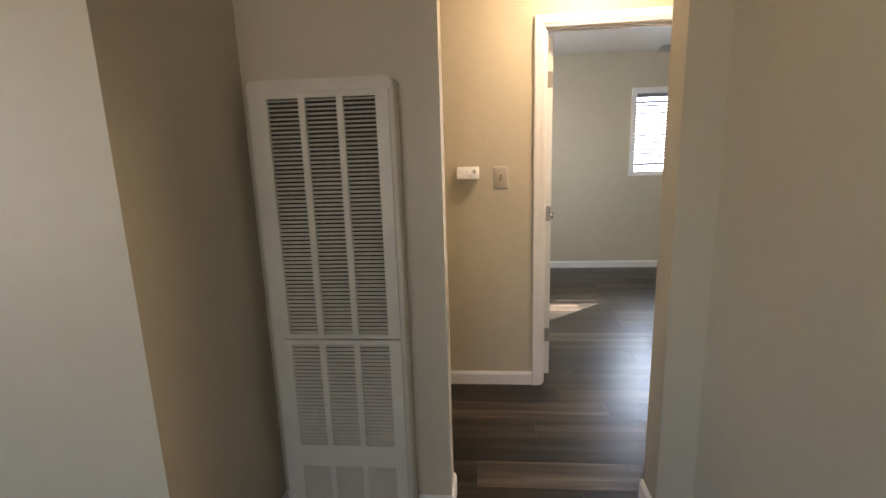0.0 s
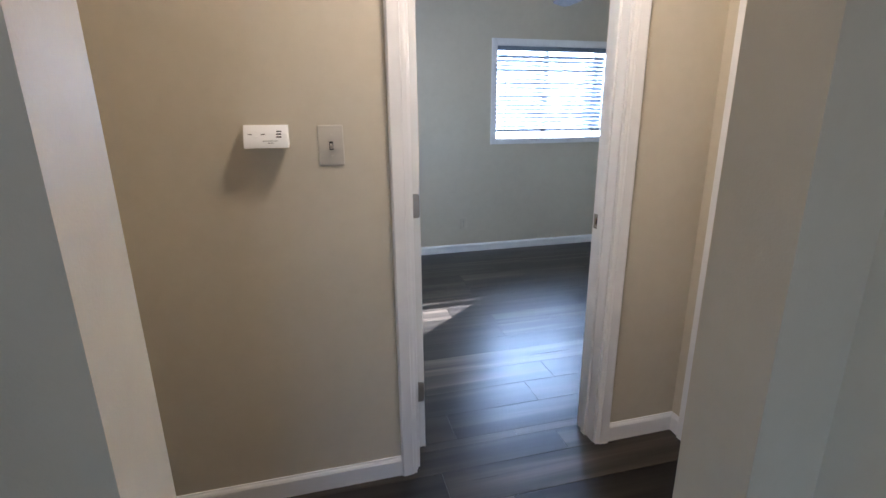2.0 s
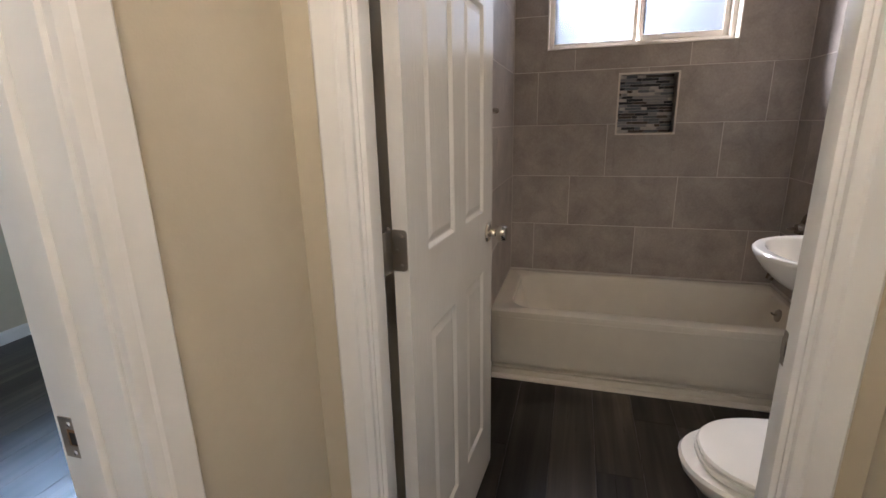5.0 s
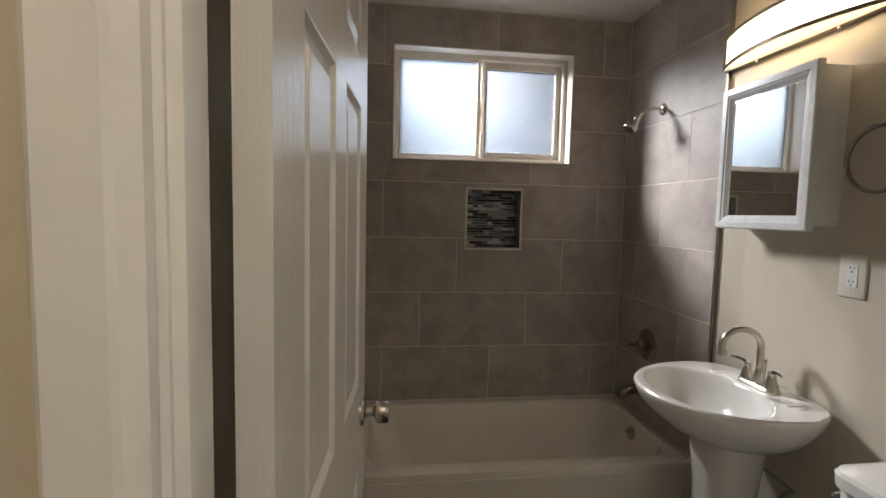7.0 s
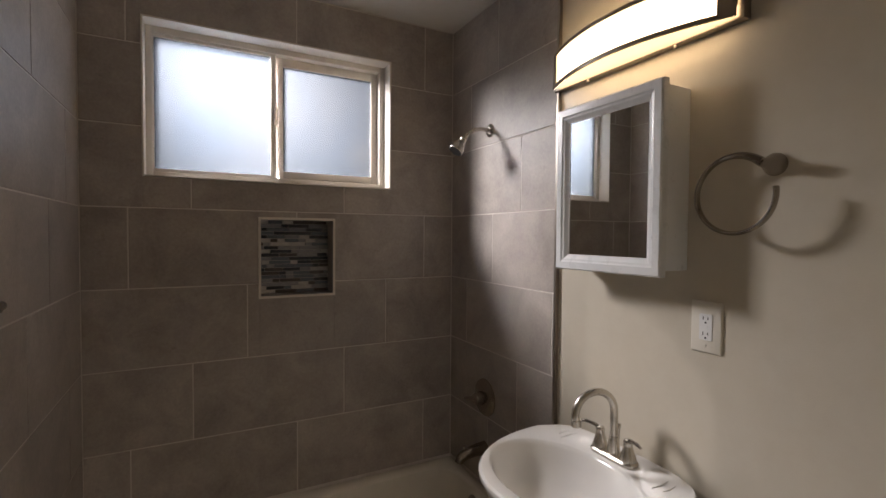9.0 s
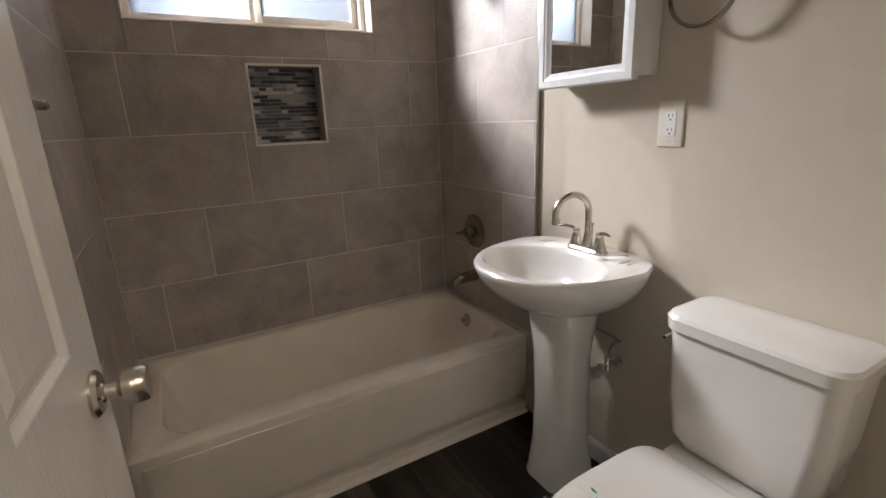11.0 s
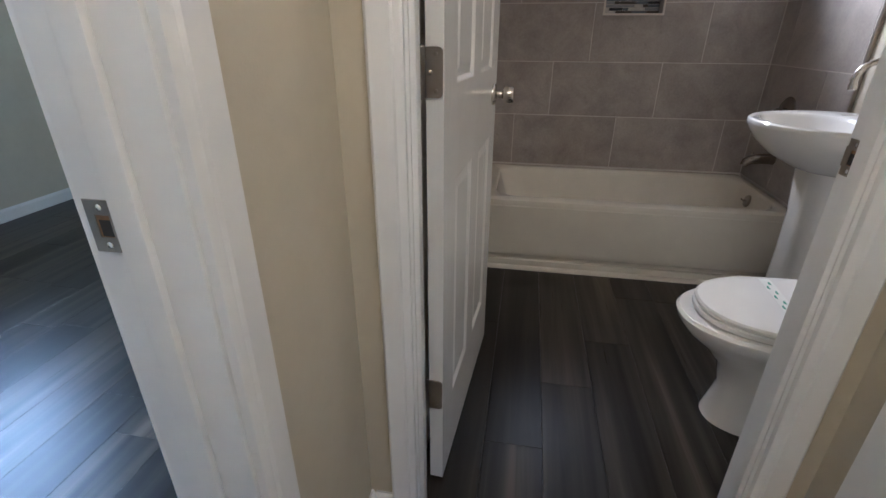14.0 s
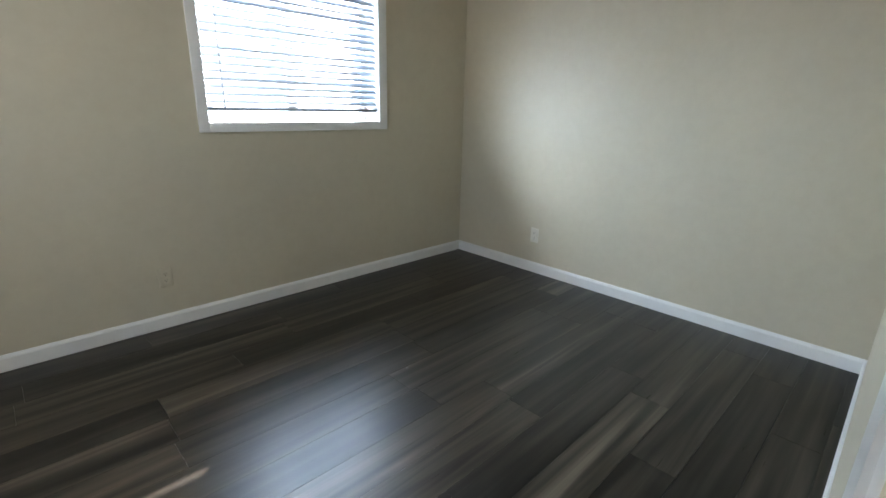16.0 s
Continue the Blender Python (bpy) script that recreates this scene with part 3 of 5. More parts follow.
door("bathroom_door", "open white six-panel moulded bathroom door with nickel knob", pose(-2.090, 1.440, 0.016, 0, 0, -4.0), 0.704, 0.952, (0.294, 1.058, 1.81), 0.0405, 0.0335)
door("bedroom_door", "open white six-panel moulded bedroom door with nickel knob", pose(-3.312, 1.747, 0.016, 0, 0, 86.0), 0.760, 0.935, (0.265, 1.035, 1.80), 0.041, 0.052)


# ---- bedroom window with its blind ----
def bedroom_window():
    t = thing("window_1", "white framed bedroom slider window behind a blind", "window", kind="structure")
    x0, x1, z0, z1 = WB
    # picture-frame casing on the room side
    bm = bmesh.new()
    for q in ((x0 - 0.052, x0 + 0.004, 4.634, 4.652, z0 - 0.052, z1 + 0.058), (x1 - 0.004, x1 + 0.066, 4.634, 4.652, z0 - 0.052, z1 + 0.058)):
        box(bm, *q, 0.003)
    part("casing", bm, TRIM, t)
    bm = bmesh.new()
    for q in ((x0 + 0.004, x1 - 0.004, 4.635, 4.652, z1 - 0.002, z1 + 0.058), (x0 + 0.004, x1 - 0.004, 4.635, 4.652, z0 - 0.052, z0 + 0.002)):
        box(bm, *q, 0.003)
    part("casing", bm, TRIM, t)
    bm = boxes([(x0, x0 + 0.006, 4.652, 4.78, z0, z1), (x1 - 0.006, x1, 4.652, 4.78, z0, z1), (x0 + 0.006, x1 - 0.006, 4.652, 4.78, z1 - 0.006, z1), (x0 + 0.006, x1 - 0.006, 4.652, 4.78, z0, z0 + 0.006)])
    part("reveal", bm, TRIM, t)
    xm = (x0 + x1) / 2
    for a, b, y in ((x0 + 0.006, xm + 0.02, 4.785), (xm - 0.02, x1 - 0.006, 4.812)):
        bm = bmesh.new()
        f = 0.034
        for q in ((a, a + f, y, y + 0.024, z0, z1), (b - f, b, y, y + 0.024, z0, z1), (a + f, b - f, y, y + 0.024, z1 - f, z1), (a + f, b - f, y, y + 0.024, z0, z0 + f)):
            box(bm, *q, 0.002)
        s = part("sash", bm, WVINYL, t)
        g = part("pane", boxes([(a + f, b - f, y + 0.010, y + 0.014, z0 + f, z1 - f)]), GLASS, s, smooth=False)
        g.visible_shadow = False
    return t


bedroom_window()


def blind():
    t = thing("window_blind", "white horizontal slat blind, lowered and half open", "blind")
    x0, x1 = WB[0] + 0.012, WB[1] - 0.012
    bm = bmesh.new()
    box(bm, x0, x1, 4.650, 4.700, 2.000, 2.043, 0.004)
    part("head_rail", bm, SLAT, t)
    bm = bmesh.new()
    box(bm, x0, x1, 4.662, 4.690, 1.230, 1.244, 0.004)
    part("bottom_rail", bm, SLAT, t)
    n = 17
    prof = []
    for i in range(7):
        u = -0.025 + 0.05 * i / 6
        prof.append((u, 0.0022 * (1 - (u / 0.025) ** 2)))
    prof = prof + [(u, w - 0.0024) for u, w in reversed(prof)]
    bm = bmesh.new()
    loft(bm, [[(x, u, w) for u, w in prof] for x in (0.0, x1 - x0)])
    bmesh.ops.recalc_face_normals(bm, faces=bm.faces)
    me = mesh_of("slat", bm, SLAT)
    rng = random.Random(3)
    for i in range(n):
        z = 1.290 + i * (2.000 - 1.298) / n
        ob = new("slat", me)
        ob.parent = t
        ob.matrix_basis = pose(x0 + rng.uniform(-0.001, 0.001), 4.674, z, 39 + rng.uniform(-4, 4), rng.uniform(-0.25, 0.25), 0)
    # spare slats lie stacked on the bottom rail
    for i in range(4):
        ob = new("slat", me)
        ob.parent = t
        ob.matrix_basis = pose(x0 + rng.uniform(-0.0015, 0.0015), 4.676 + rng.uniform(-0.001, 0.001), 1.2475 + i * 0.0062, rng.uniform(-2, 2))
    for x in (x0 + 0.13, (x0 + x1) / 2, x1 - 0.13):
        for y in (4.654, 4.698):
            bm = bmesh.new()
            tube(bm, [(x, y, 1.212), (x, y, 2.01)], 0.0008, 6)
            part("ladder_cord", bm, SLAT, t)
    bm = bmesh.new()
    tube(bm, [(x0 + 0.085, 4.642, 2.01), (x0 + 0.083, 4.640, 1.6), (x0 + 0.09, 4.640, 1.207)], 0.004, 8)
    part("tilt_wand", bm, SLAT, t)
    return t


blind()


# ---- bathroom window ----
def bath_window():
    t = thing("window_2", "almond vinyl slider window with frosted glass", "window", kind="structure")
    y0, y1, z0, z1 = WW
    bm = bmesh.new()
    e = 0.007
    for q in ((-0.004, 0.075, y0, y0 + e, z0, z1), (-0.004, 0.075, y1 - e, y1, z0, z1), (-0.004, 0.075, y0 + e, y1 - e, z0, z0 + e), (-0.004, 0.075, y0 + e, y1 - e, z1 - e, z1)):
        box(bm, *q, 0.002)
    part("edge_trim", bm, VINYL, t, "pale metal tile edge round the opening")
    f = 0.030
    bm = bmesh.new()
    for q in ((0.075, 0.150, y0, y0 + f, z0, z1), (0.075, 0.150, y1 - f, y1, z0, z1), (0.075, 0.150, y0 + f, y1 - f, z0, z0 + f), (0.075, 0.150, y0 + f, y1 - f, z1 - f, z1)):
        box(bm, *q, 0.003)
    part("frame", bm, VINYL, t)
    ym = 0.835
    lo, hi = z0 + f, z1 - f
    # the sliding sash has slim rails and stands in front; the fixed one has a wide vinyl border
    for a, b, x, wa, wb, w in ((ym - 0.004, y1 - f, 0.084, 0.022, 0.004, 0.012), (y0 + 0.022, ym, 0.113, 0.037, 0.038, 0.037)):
        bm = bmesh.new()
        for q in ((x, x + 0.026, a, a + wa, lo, hi), (x, x + 0.026, b - wb, b, lo, hi), (x, x + 0.026, a + wa, b - wb, hi - w, hi), (x, x + 0.026, a + wa, b - wb, lo, lo + w)):
            box(bm, *q, 0.0015)
        sash = part("sash", bm, VINYL, t)
        part("pane", boxes([(x + 0.010, x + 0.015, a + wa, b - wb, lo + w, hi - w)]), FROST, sash, "frosted glass pane", smooth=False)
    bm = bmesh.new()
    box(bm, 0.074, 0.084, ym - 0.012, ym + 0.004, 1.985, 2.055, 0.003)
    part("latch", bm, VINYL, t)


bath_window()

# ---- bathroom things ----
def bathtub():
    t = thing("bathtub", "almond enamelled alcove bathtub below the tiled walls", "bathtub")
    cx, cy, hx, hy = -0.367, 0.757, 0.367, 0.755
    rings = [rrect(cx + 0.012, cy, hx - 0.014, hy - 0.004, 0.012, 0.045), rrect(cx + 0.010, cy, hx - 0.012, hy - 0.003, 0.012, 0.070), rrect(cx + 0.003, cy, hx - 0.004, hy - 0.002, 0.014, 0.084), rrect(cx, cy, hx - 0.001, hy - 0.001, 0.016, 0.100),
             rrect(cx, cy, hx - 0.0005, hy - 0.001, 0.016, 0.20), rrect(cx, cy, hx, hy, 0.016, 0.364), rrect(cx, cy, hx - 0.003, hy - 0.003, 0.018, 0.381), rrect(cx, cy, hx - 0.014, hy - 0.014, 0.022, 0.387),
             rrect(cx + 0.006, cy - 0.022, hx - 0.066, hy - 0.062, 0.12, 0.384), rrect(cx + 0.006, cy - 0.022, hx - 0.078, hy - 0.072, 0.12, 0.375), rrect(cx + 0.006, cy - 0.022, hx - 0.088, hy - 0.079, 0.12, 0.345),
             rrect(cx + 0.008, cy - 0.035, hx - 0.115, hy - 0.13, 0.13, 0.16), rrect(cx + 0.008, cy - 0.035, hx - 0.150, hy - 0.20, 0.13, 0.085), rrect(cx + 0.008, cy - 0.02, hx - 0.20, hy - 0.30, 0.10, 0.070)]
    bm = bmesh.new()
    loft(bm, rings)
    part("tub_shell", bm, TUB, t)
    # a faintly raised field on the apron, rounded at its lower corners
    bm = bmesh.new()
    rings = []
    for x, d in ((-0.7330, -0.012), (-0.7355, -0.004), (-0.7372, 0.004), (-0.7376, 0.014)):
        field = [(y, z) for y, z, _ in rrect(0.757, 0.280, 0.712 - d, 0.185 - d, 0.075, 0)]
        rings.append([(x, y, min(z, 0.352)) for y, z in field])
    loft(bm, rings)
    bmesh.ops.recalc_face_normals(bm, faces=bm.faces)
    part("apron_field", bm, TUB, t)
    bm = bmesh.new()
    box(bm, -0.728, -0.70, 0.006, 1.508, 0.002, 0.050, 0.004)
    part("apron_foot", bm, TUB, t)
    bm = bmesh.new()
    m = facing(-0.326, 0.0640, 0.319, 0, 1, 0.2)
    lathe(bm, [(0.034, 0), (0.034, 0.004), (0.029, 0.009), (0.008, 0.0105), (0.0005, 0.0105)], m)
    o = part("overflow_plate", bm, HINGEM, t, "chrome overflow plate")
    bm = bmesh.new()
    tube(bm, [(-0.326, 0.072, 0.321), (-0.326, 0.093, 0.325), (-0.323, 0.098, 0.334)], [0.005, 0.004, 0.005], 8)
    part("trip_lever", bm, HINGEM, o)
    bm = bmesh.new()
    lathe(bm, [(0.035, 0.0705), (0.033, 0.074), (0.02, 0.0745), (0.0005, 0.073)], Matrix.Translation((-0.36, 0.34, 0)))
    part("drain", bm, CHROME, t)


bathtub()
bm = bmesh.new()
extrude_profile(bm, [(0, 0), (0.020, 0), (0.018, 0.008), (0.012, 0.015), (0.004, 0.019), (0, 0.019)], (-0.7285, 0.012, 0.0), (-0.7285, 1.505, 0.0), (-1, 0, 0), (0, 0, 1))
tagged(part("quarter_round", bm, VINYL, smooth=False), "pale beige quarter round trim along the tub", "trim", "", "structure")


def basin_outline(k, z, dy=0.0, b=0.0):
    """The sink's outline, wide and rounded to the front and squarer at the wall; k scales it."""
    out = []
    for i in range(56):
        a = 2 * math.pi * i / 56
        c, s = math.cos(a), math.sin(a)
        if s >= 0:
            x, y = 0.278 * math.copysign(abs(c) ** 0.92, c), 0.365 * abs(s) ** 0.92
        else:
            x, y = 0.278 * math.copysign(abs(c) ** 0.55, c), -0.125 * abs(s) ** 0.35
        out.append((-1.105 + k * x * (1 - 0.19 * max(0.0, -y / 0.125)), 0.116 + dy + y * k, z + b * max(0.0, -s)))
    return out


def pedestal_sink():
    t = thing("pedestal_sink", "white china pedestal sink against the cream wall", "sink")
    rings = []
    for k, z, dy in ((0.40, 0.686, 0.0), (0.56, 0.705, 0.0), (0.76, 0.746, 0.0), (0.90, 0.792, 0.0), (0.965, 0.824, 0.0), (0.992, 0.846, 0.0), (1.0, 0.854, 0.0), (0.997, 0.862, 0.0), (0.982, 0.867, 0.0)):
        ring = basin_outline(k, z, dy)
        ring = [(x, max(y, -0.009), zz) for x, y, zz in ring]
        # the back drops straight down along the wall
        rings.append(ring)

    def oval(k, z, dy=0.0):
        return [(-1.105 + 0.228 * k * math.cos(2 * math.pi * i / 56), 0.272 + dy + 0.162 * k * math.sin(2 * math.pi * i / 56), z) for i in range(56)]
    rings += [oval(1.03, 0.864), oval(1.0, 0.861), oval(0.965, 0.850), oval(0.90, 0.815), oval(0.76, 0.770), oval(0.50, 0.738), oval(0.18, 0.726)]
    bm = bmesh.new()
    loft(bm, rings)
    part("basin", bm, CHINA, t)
    bm = bmesh.new()
    rr = []
    for z, hx, hy, cy in ((0.0, 0.116, 0.105, 0.160), (0.03, 0.111, 0.101, 0.160), (0.16, 0.098, 0.090, 0.162), (0.34, 0.093, 0.087, 0.165), (0.52, 0.094, 0.089, 0.168), (0.62, 0.106, 0.094, 0.170), (0.705, 0.116, 0.099, 0.172)):
        rr.append(rrect(-1.105, cy, hx, hy, 0.075, z))
    loft(bm, rr)
    part("pedestal", bm, CHINA, t)
    bm = bmesh.new()
    lathe(bm, [(0.024, 0.7262), (0.022, 0.730), (0.013, 0.731), (0.0005, 0.729)], Matrix.Translation((-1.105, 0.272, 0)))
    part("drain", bm, CHROME, t)
    bm = bmesh.new()
    lathe(bm, [(0.007, 0), (0.007, 0.002), (0.005, 0.003), (0.0005, 0.003)], facing(-1.105, 0.434, 0.822, 0, -1, 0.1))
    part("overflow_hole", bm, CHROME, t)
    bm = bmesh.new()
    lathe(bm, [(0.0075, 0), (0.0075, 0.0012), (0.005, 0.002), (0.0005, 0.002)], facing(-1.085, 0.2645, 0.655, 0, 1), 14)
    part("fixing_hole", bm, DARKM, t)
    # faint embossed soap ledges on the deck
    for s in (-1, 1):
        for k in range(2):
            bm = bmesh.new()
            x = -1.105 + s * (0.165 + k * 0.024)
            tube(bm, [(x, 0.045, 0.8660), (x + s * 0.006, 0.080, 0.8664), (x + s * 0.002, 0.112 - 0.012 * k, 0.8660)], [0.0008, 0.0016, 0.0008], 8)
            part("soap_ridge", bm, CHINA, t)


pedestal_sink()


def faucet():
    t = thing("sink_faucet", "brushed nickel high-arc two-handle faucet on the sink", "faucet")
    x0, y0, z0 = -1.108, 0.066, 0.866
    bm = bmesh.new()
    loft(bm, [rrect(x0, y0, 0.078 - d, 0.027 - d, 0.024, z0 + h) for h, d in ((0, 0), (0.007, 0), (0.013, 0.004), (0.015, 0.010))])
    part("base_plate", bm, NICKEL, t)
    bm = bmesh.new()
    lathe(bm, [(0.019, 0.012), (0.0175, 0.03), (0.0135, 0.055), (0.0125, 0.062)], Matrix.Translation((x0, y0, z0)))
    pts, rad = [], []
    for i in range(5):
        pts.append((x0, y0, z0 + 0.055 + i * 0.020))
    for i in range(1, 14):
        a = math.pi * i / 13 * 1.08
        pts.append((x0 + (1 - math.cos(a)) * 0.012, y0 + (1 - math.cos(a)) * 0.064, z0 + 0.136 + 0.062 * math.sin(a)))
    tube(bm, pts, 0.0112, 18)
    part("spout", bm, NICKEL, t)
    bm = bmesh.new()
    e, d = Vector(pts[-1]), (Vector(pts[-1]) - Vector(pts[-2])).normalized()
    tube(bm, [e - d * 0.002, e + d * 0.014, e + d * 0.017], [0.0135, 0.0140, 0.0120], 18)
    part("aerator", bm, NICKEL, t)
    for s in (-1, 1):
        x = x0 + s * 0.0510
        bm = bmesh.new()
        lathe(bm, [(0.0235, 0.010), (0.023, 0.018), (0.0175, 0.034), (0.0125, 0.052), (0.0120, 0.058), (0.0135, 0.064), (0.011, 0.071), (0.0005, 0.074)], Matrix.Translation((x, y0, z0)))
        h = part("handle", bm, NICKEL, t)
        bm = bmesh.new()
        tube(bm, [(x - s * 0.004, y0, z0 + 0.066), (x + s * 0.018, y0 + 0.006, z0 + 0.073), (x + s * 0.040, y0 + 0.014, z0 + 0.076), (x + s * 0.058, y0 + 0.020, z0 + 0.074)], [0.006, 0.0058, 0.0055, 0.0035], 12)
        part("lever", bm, DARKN, h)
    bm = bmesh.new()
    tube(bm, [(x0, y0 - 0.020, z0 + 0.012), (x0, y0 - 0.022, z0 + 0.080)], 0.0024, 8)
    lathe(bm, [(0.0035, 0.078), (0.0055, 0.090), (0.004, 0.094), (0.0005, 0.095)], Matrix.Translation((x0, y0 - 0.022, z0)), 12)
    part("lift_rod", bm, NICKEL, t)


faucet()


def sink_plumbing():
    t = thing("sink_plumbing", "shut-off valve, braided hose and drain pipe at the wall", "plumbing")
    bm = bmesh.new()
    tube(bm, [(-1.200, -0.010, 0.462), (-1.200, 0.045, 0.462)], 0.009, 12)
    lathe(bm, [(0.026, 0), (0.024, 0.004), (0.011, 0.007)], facing(-1.200, -0.0115, 0.462, 0, 1))
    v = part("supply_stub", bm, CHROME, t)
    bm = bmesh.new()
    tube(bm, [(-1.200, 0.040, 0.445), (-1.200, 0.040, 0.495)], 0.011, 12)
    tube(bm, [(-1.200, 0.045, 0.462), (-1.200, 0.075, 0.462)], [0.008, 0.015], 12)
    part("valve", bm, CHROME, t)
    bm = bmesh.new()
    pts = [(-1.200, 0.040, 0.495), (-1.204, 0.040, 0.530), (-1.226, 0.041, 0.560), (-1.248, 0.043, 0.573), (-1.226, 0.046, 0.580), (-1.16, 0.055, 0.590), (-1.10, 0.065, 0.610), (-1.09, 0.070, 0.70)]
    tube(bm, pts, 0.0055, 10)
    part("hose", bm, BRAID, t)
    bm = bmesh.new()
    tube(bm, [(-1.150, -0.010, 0.405), (-1.146, 0.05, 0.405), (-1.11, 0.11, 0.402)], 0.0165, 14)
    part("drain_pipe", bm, PIPE, t)
    bm = bmesh.new()
    tube(bm, [(-1.147, 0.034, 0.405), (-1.143, 0.062, 0.405)], 0.024, 8)
    part("slip_nut", bm, PIPE, t)


sink_plumbing()
TX = -1.672


def toilet():
    t = thing("toilet", "white two-piece toilet with closed lid on the plank floor", "toilet")
    bm = bmesh.new()
    rings = [egg(TX, 0.40, 0.118, 0.240, 0.24, 0.0, pb=3.5), egg(TX, 0.40, 0.114, 0.236, 0.24, 0.02, pb=3.5), egg(TX, 0.39, 0.100, 0.222, 0.24, 0.12, pb=3.2), egg(TX, 0.39, 0.104, 0.245, 0.25, 0.21, pb=3),
             egg(TX, 0.40, 0.135, 0.295, 0.25, 0.275, pb=3), egg(TX, 0.41, 0.178, 0.345, 0.25, 0.325, pb=3), egg(TX, 0.415, 0.198, 0.367, 0.25, 0.362, pb=3), egg(TX, 0.415, 0.200, 0.370, 0.25, 0.378, pb=3), egg(TX, 0.415, 0.193, 0.363, 0.25, 0.388, pb=3)]
    loft(bm, rings)
    part("bowl", bm, CHINA, t)
    bm = bmesh.new()
    loft(bm, [rrect(TX, 0.13, 0.105 - d, 0.125, 0.05, z) for z, d in ((0.0, 0.01), (0.25, 0.0), (0.36, -0.02), (0.405, -0.035), (0.4245, -0.02))])
    part("tank_shelf", bm, CHINA, t)
    bm = bmesh.new()
    loft(bm, [egg(TX, 0.455, 0.183 - d, 0.288 - d, 0.222 - d, z, pb=5) for z, d in ((0.3895, 0.006), (0.394, 0.0), (0.406, 0.0), (0.409, 0.004))])
    part("seat", bm, SEATP, t)
    bm = bmesh.new()
    loft(bm, [egg(TX, 0.455, 0.181 - d, 0.284 - d, 0.232 - d * 0.4, z, pb=6) for z, d in ((0.4105, 0.004), (0.413, 0.0), (0.421, 0.0), (0.4275, 0.005), (0.4305, 0.016), (0.4325, 0.05), (0.4335, 0.11))])
    part("lid", bm, SEATP, t)
    for s in (-1, 1):
        bm = bmesh.new()
        loft(bm, [rrect(TX + s * 0.072, 0.232, 0.022 - d, 0.018 - d, 0.008, z) for z, d in ((0.389, 0), (0.412, 0), (0.418, 0.004))])
        part("seat_hinge", bm, SEATP, t)
        bm = bmesh.new()
        lathe(bm, [(0.013, 0.0), (0.013, 0.008), (0.009, 0.016), (0.0005, 0.018)], Matrix.Translation((TX + s * 0.118, 0.33, 0.012)), 14)
        part("bolt_cap", bm, CHINA, t)
    bm = bmesh.new()
    loft(bm, [rrect(TX - 0.030, 0.100 + c, hx, hy, 0.045, z) for z, hx, hy, c in ((0.424, 0.120, 0.066, 0), (0.438, 0.150, 0.083, 0), (0.470, 0.173, 0.094, 0), (0.60, 0.186, 0.100, 0), (0.768, 0.194, 0.104, 0))])
    part("tank", bm, CHINA, t)
    bm = bmesh.new()
    loft(bm, [rrect(TX - 0.030, 0.103, 0.200 + d, 0.110 + d, 0.05, z) for z, d in ((0.769, -0.006), (0.774, 0.002), (0.804, 0.004), (0.814, -0.002), (0.819, -0.018), (0.822, -0.06))])
    part("tank_lid", bm, CHINA, t)
    bm = bmesh.new()
    tube(bm, [(TX + 0.150, 0.150, 0.730), (TX + 0.172, 0.150, 0.730), (TX + 0.178, 0.158, 0.729), (TX + 0.178, 0.180, 0.727)], [0.009, 0.008, 0.006, 0.005], 12)
    part("flush_lever", bm, CHROME, t, "chrome flush lever")
    bm = bmesh.new()
    tube(bm, [(TX + 0.074, 0.556, 0.140), (TX + 0.062, 0.578, 0.120), (TX + 0.048, 0.600, 0.100)], 0.0035, 8)
    part("pen_mark", bm, BLACK, t, "short black marker stroke")


toilet()


def paper_band():
    """A paper hygiene band lying diagonally over the lid, its end bent down over the edge."""
    t = thing("paper_band", "white paper sanitary band with green print across the toilet lid", "paper band")
    m = Matrix.Translation((-1.685, 0.512, 0.4345)) @ pose(0, 0, 0, 0, 0, -4)
    bm = bmesh.new()
    loft(bm, [[(x, -0.017, z), (x, 0.017, z), (x, 0.017, z + 0.0006), (x, -0.017, z + 0.0006)] for x, z in ((-0.21, -0.022), (-0.205, -0.006), (-0.185, -0.0015), (-0.12, 0.0002), (0, 0.0006), (0.12, 0.0002), (0.165, -0.002), (0.172, -0.010))])
    part("band", bm, TAPE, t, m=m)
    for k in range(11):
        x = -0.165 + k * 0.0295
        y = 0.0062 if k % 2 else -0.0066
        bm = bmesh.new()
        r = 0.0085
        pts = [(x + r * math.cos(a) * 1.25, y + r * math.sin(a) * 0.72, 0.0) for a in [math.pi * i / 8 for i in range(9)]]
        z = 0.0007 if abs(x) < 0.13 else -0.0003
        loft(bm, [[(a, b, z) for a, b, _ in pts], [(a, b, z + 0.0008) for a, b, _ in pts]])
        part("print_mark", bm, GREEN, t, m=m)


paper_band()


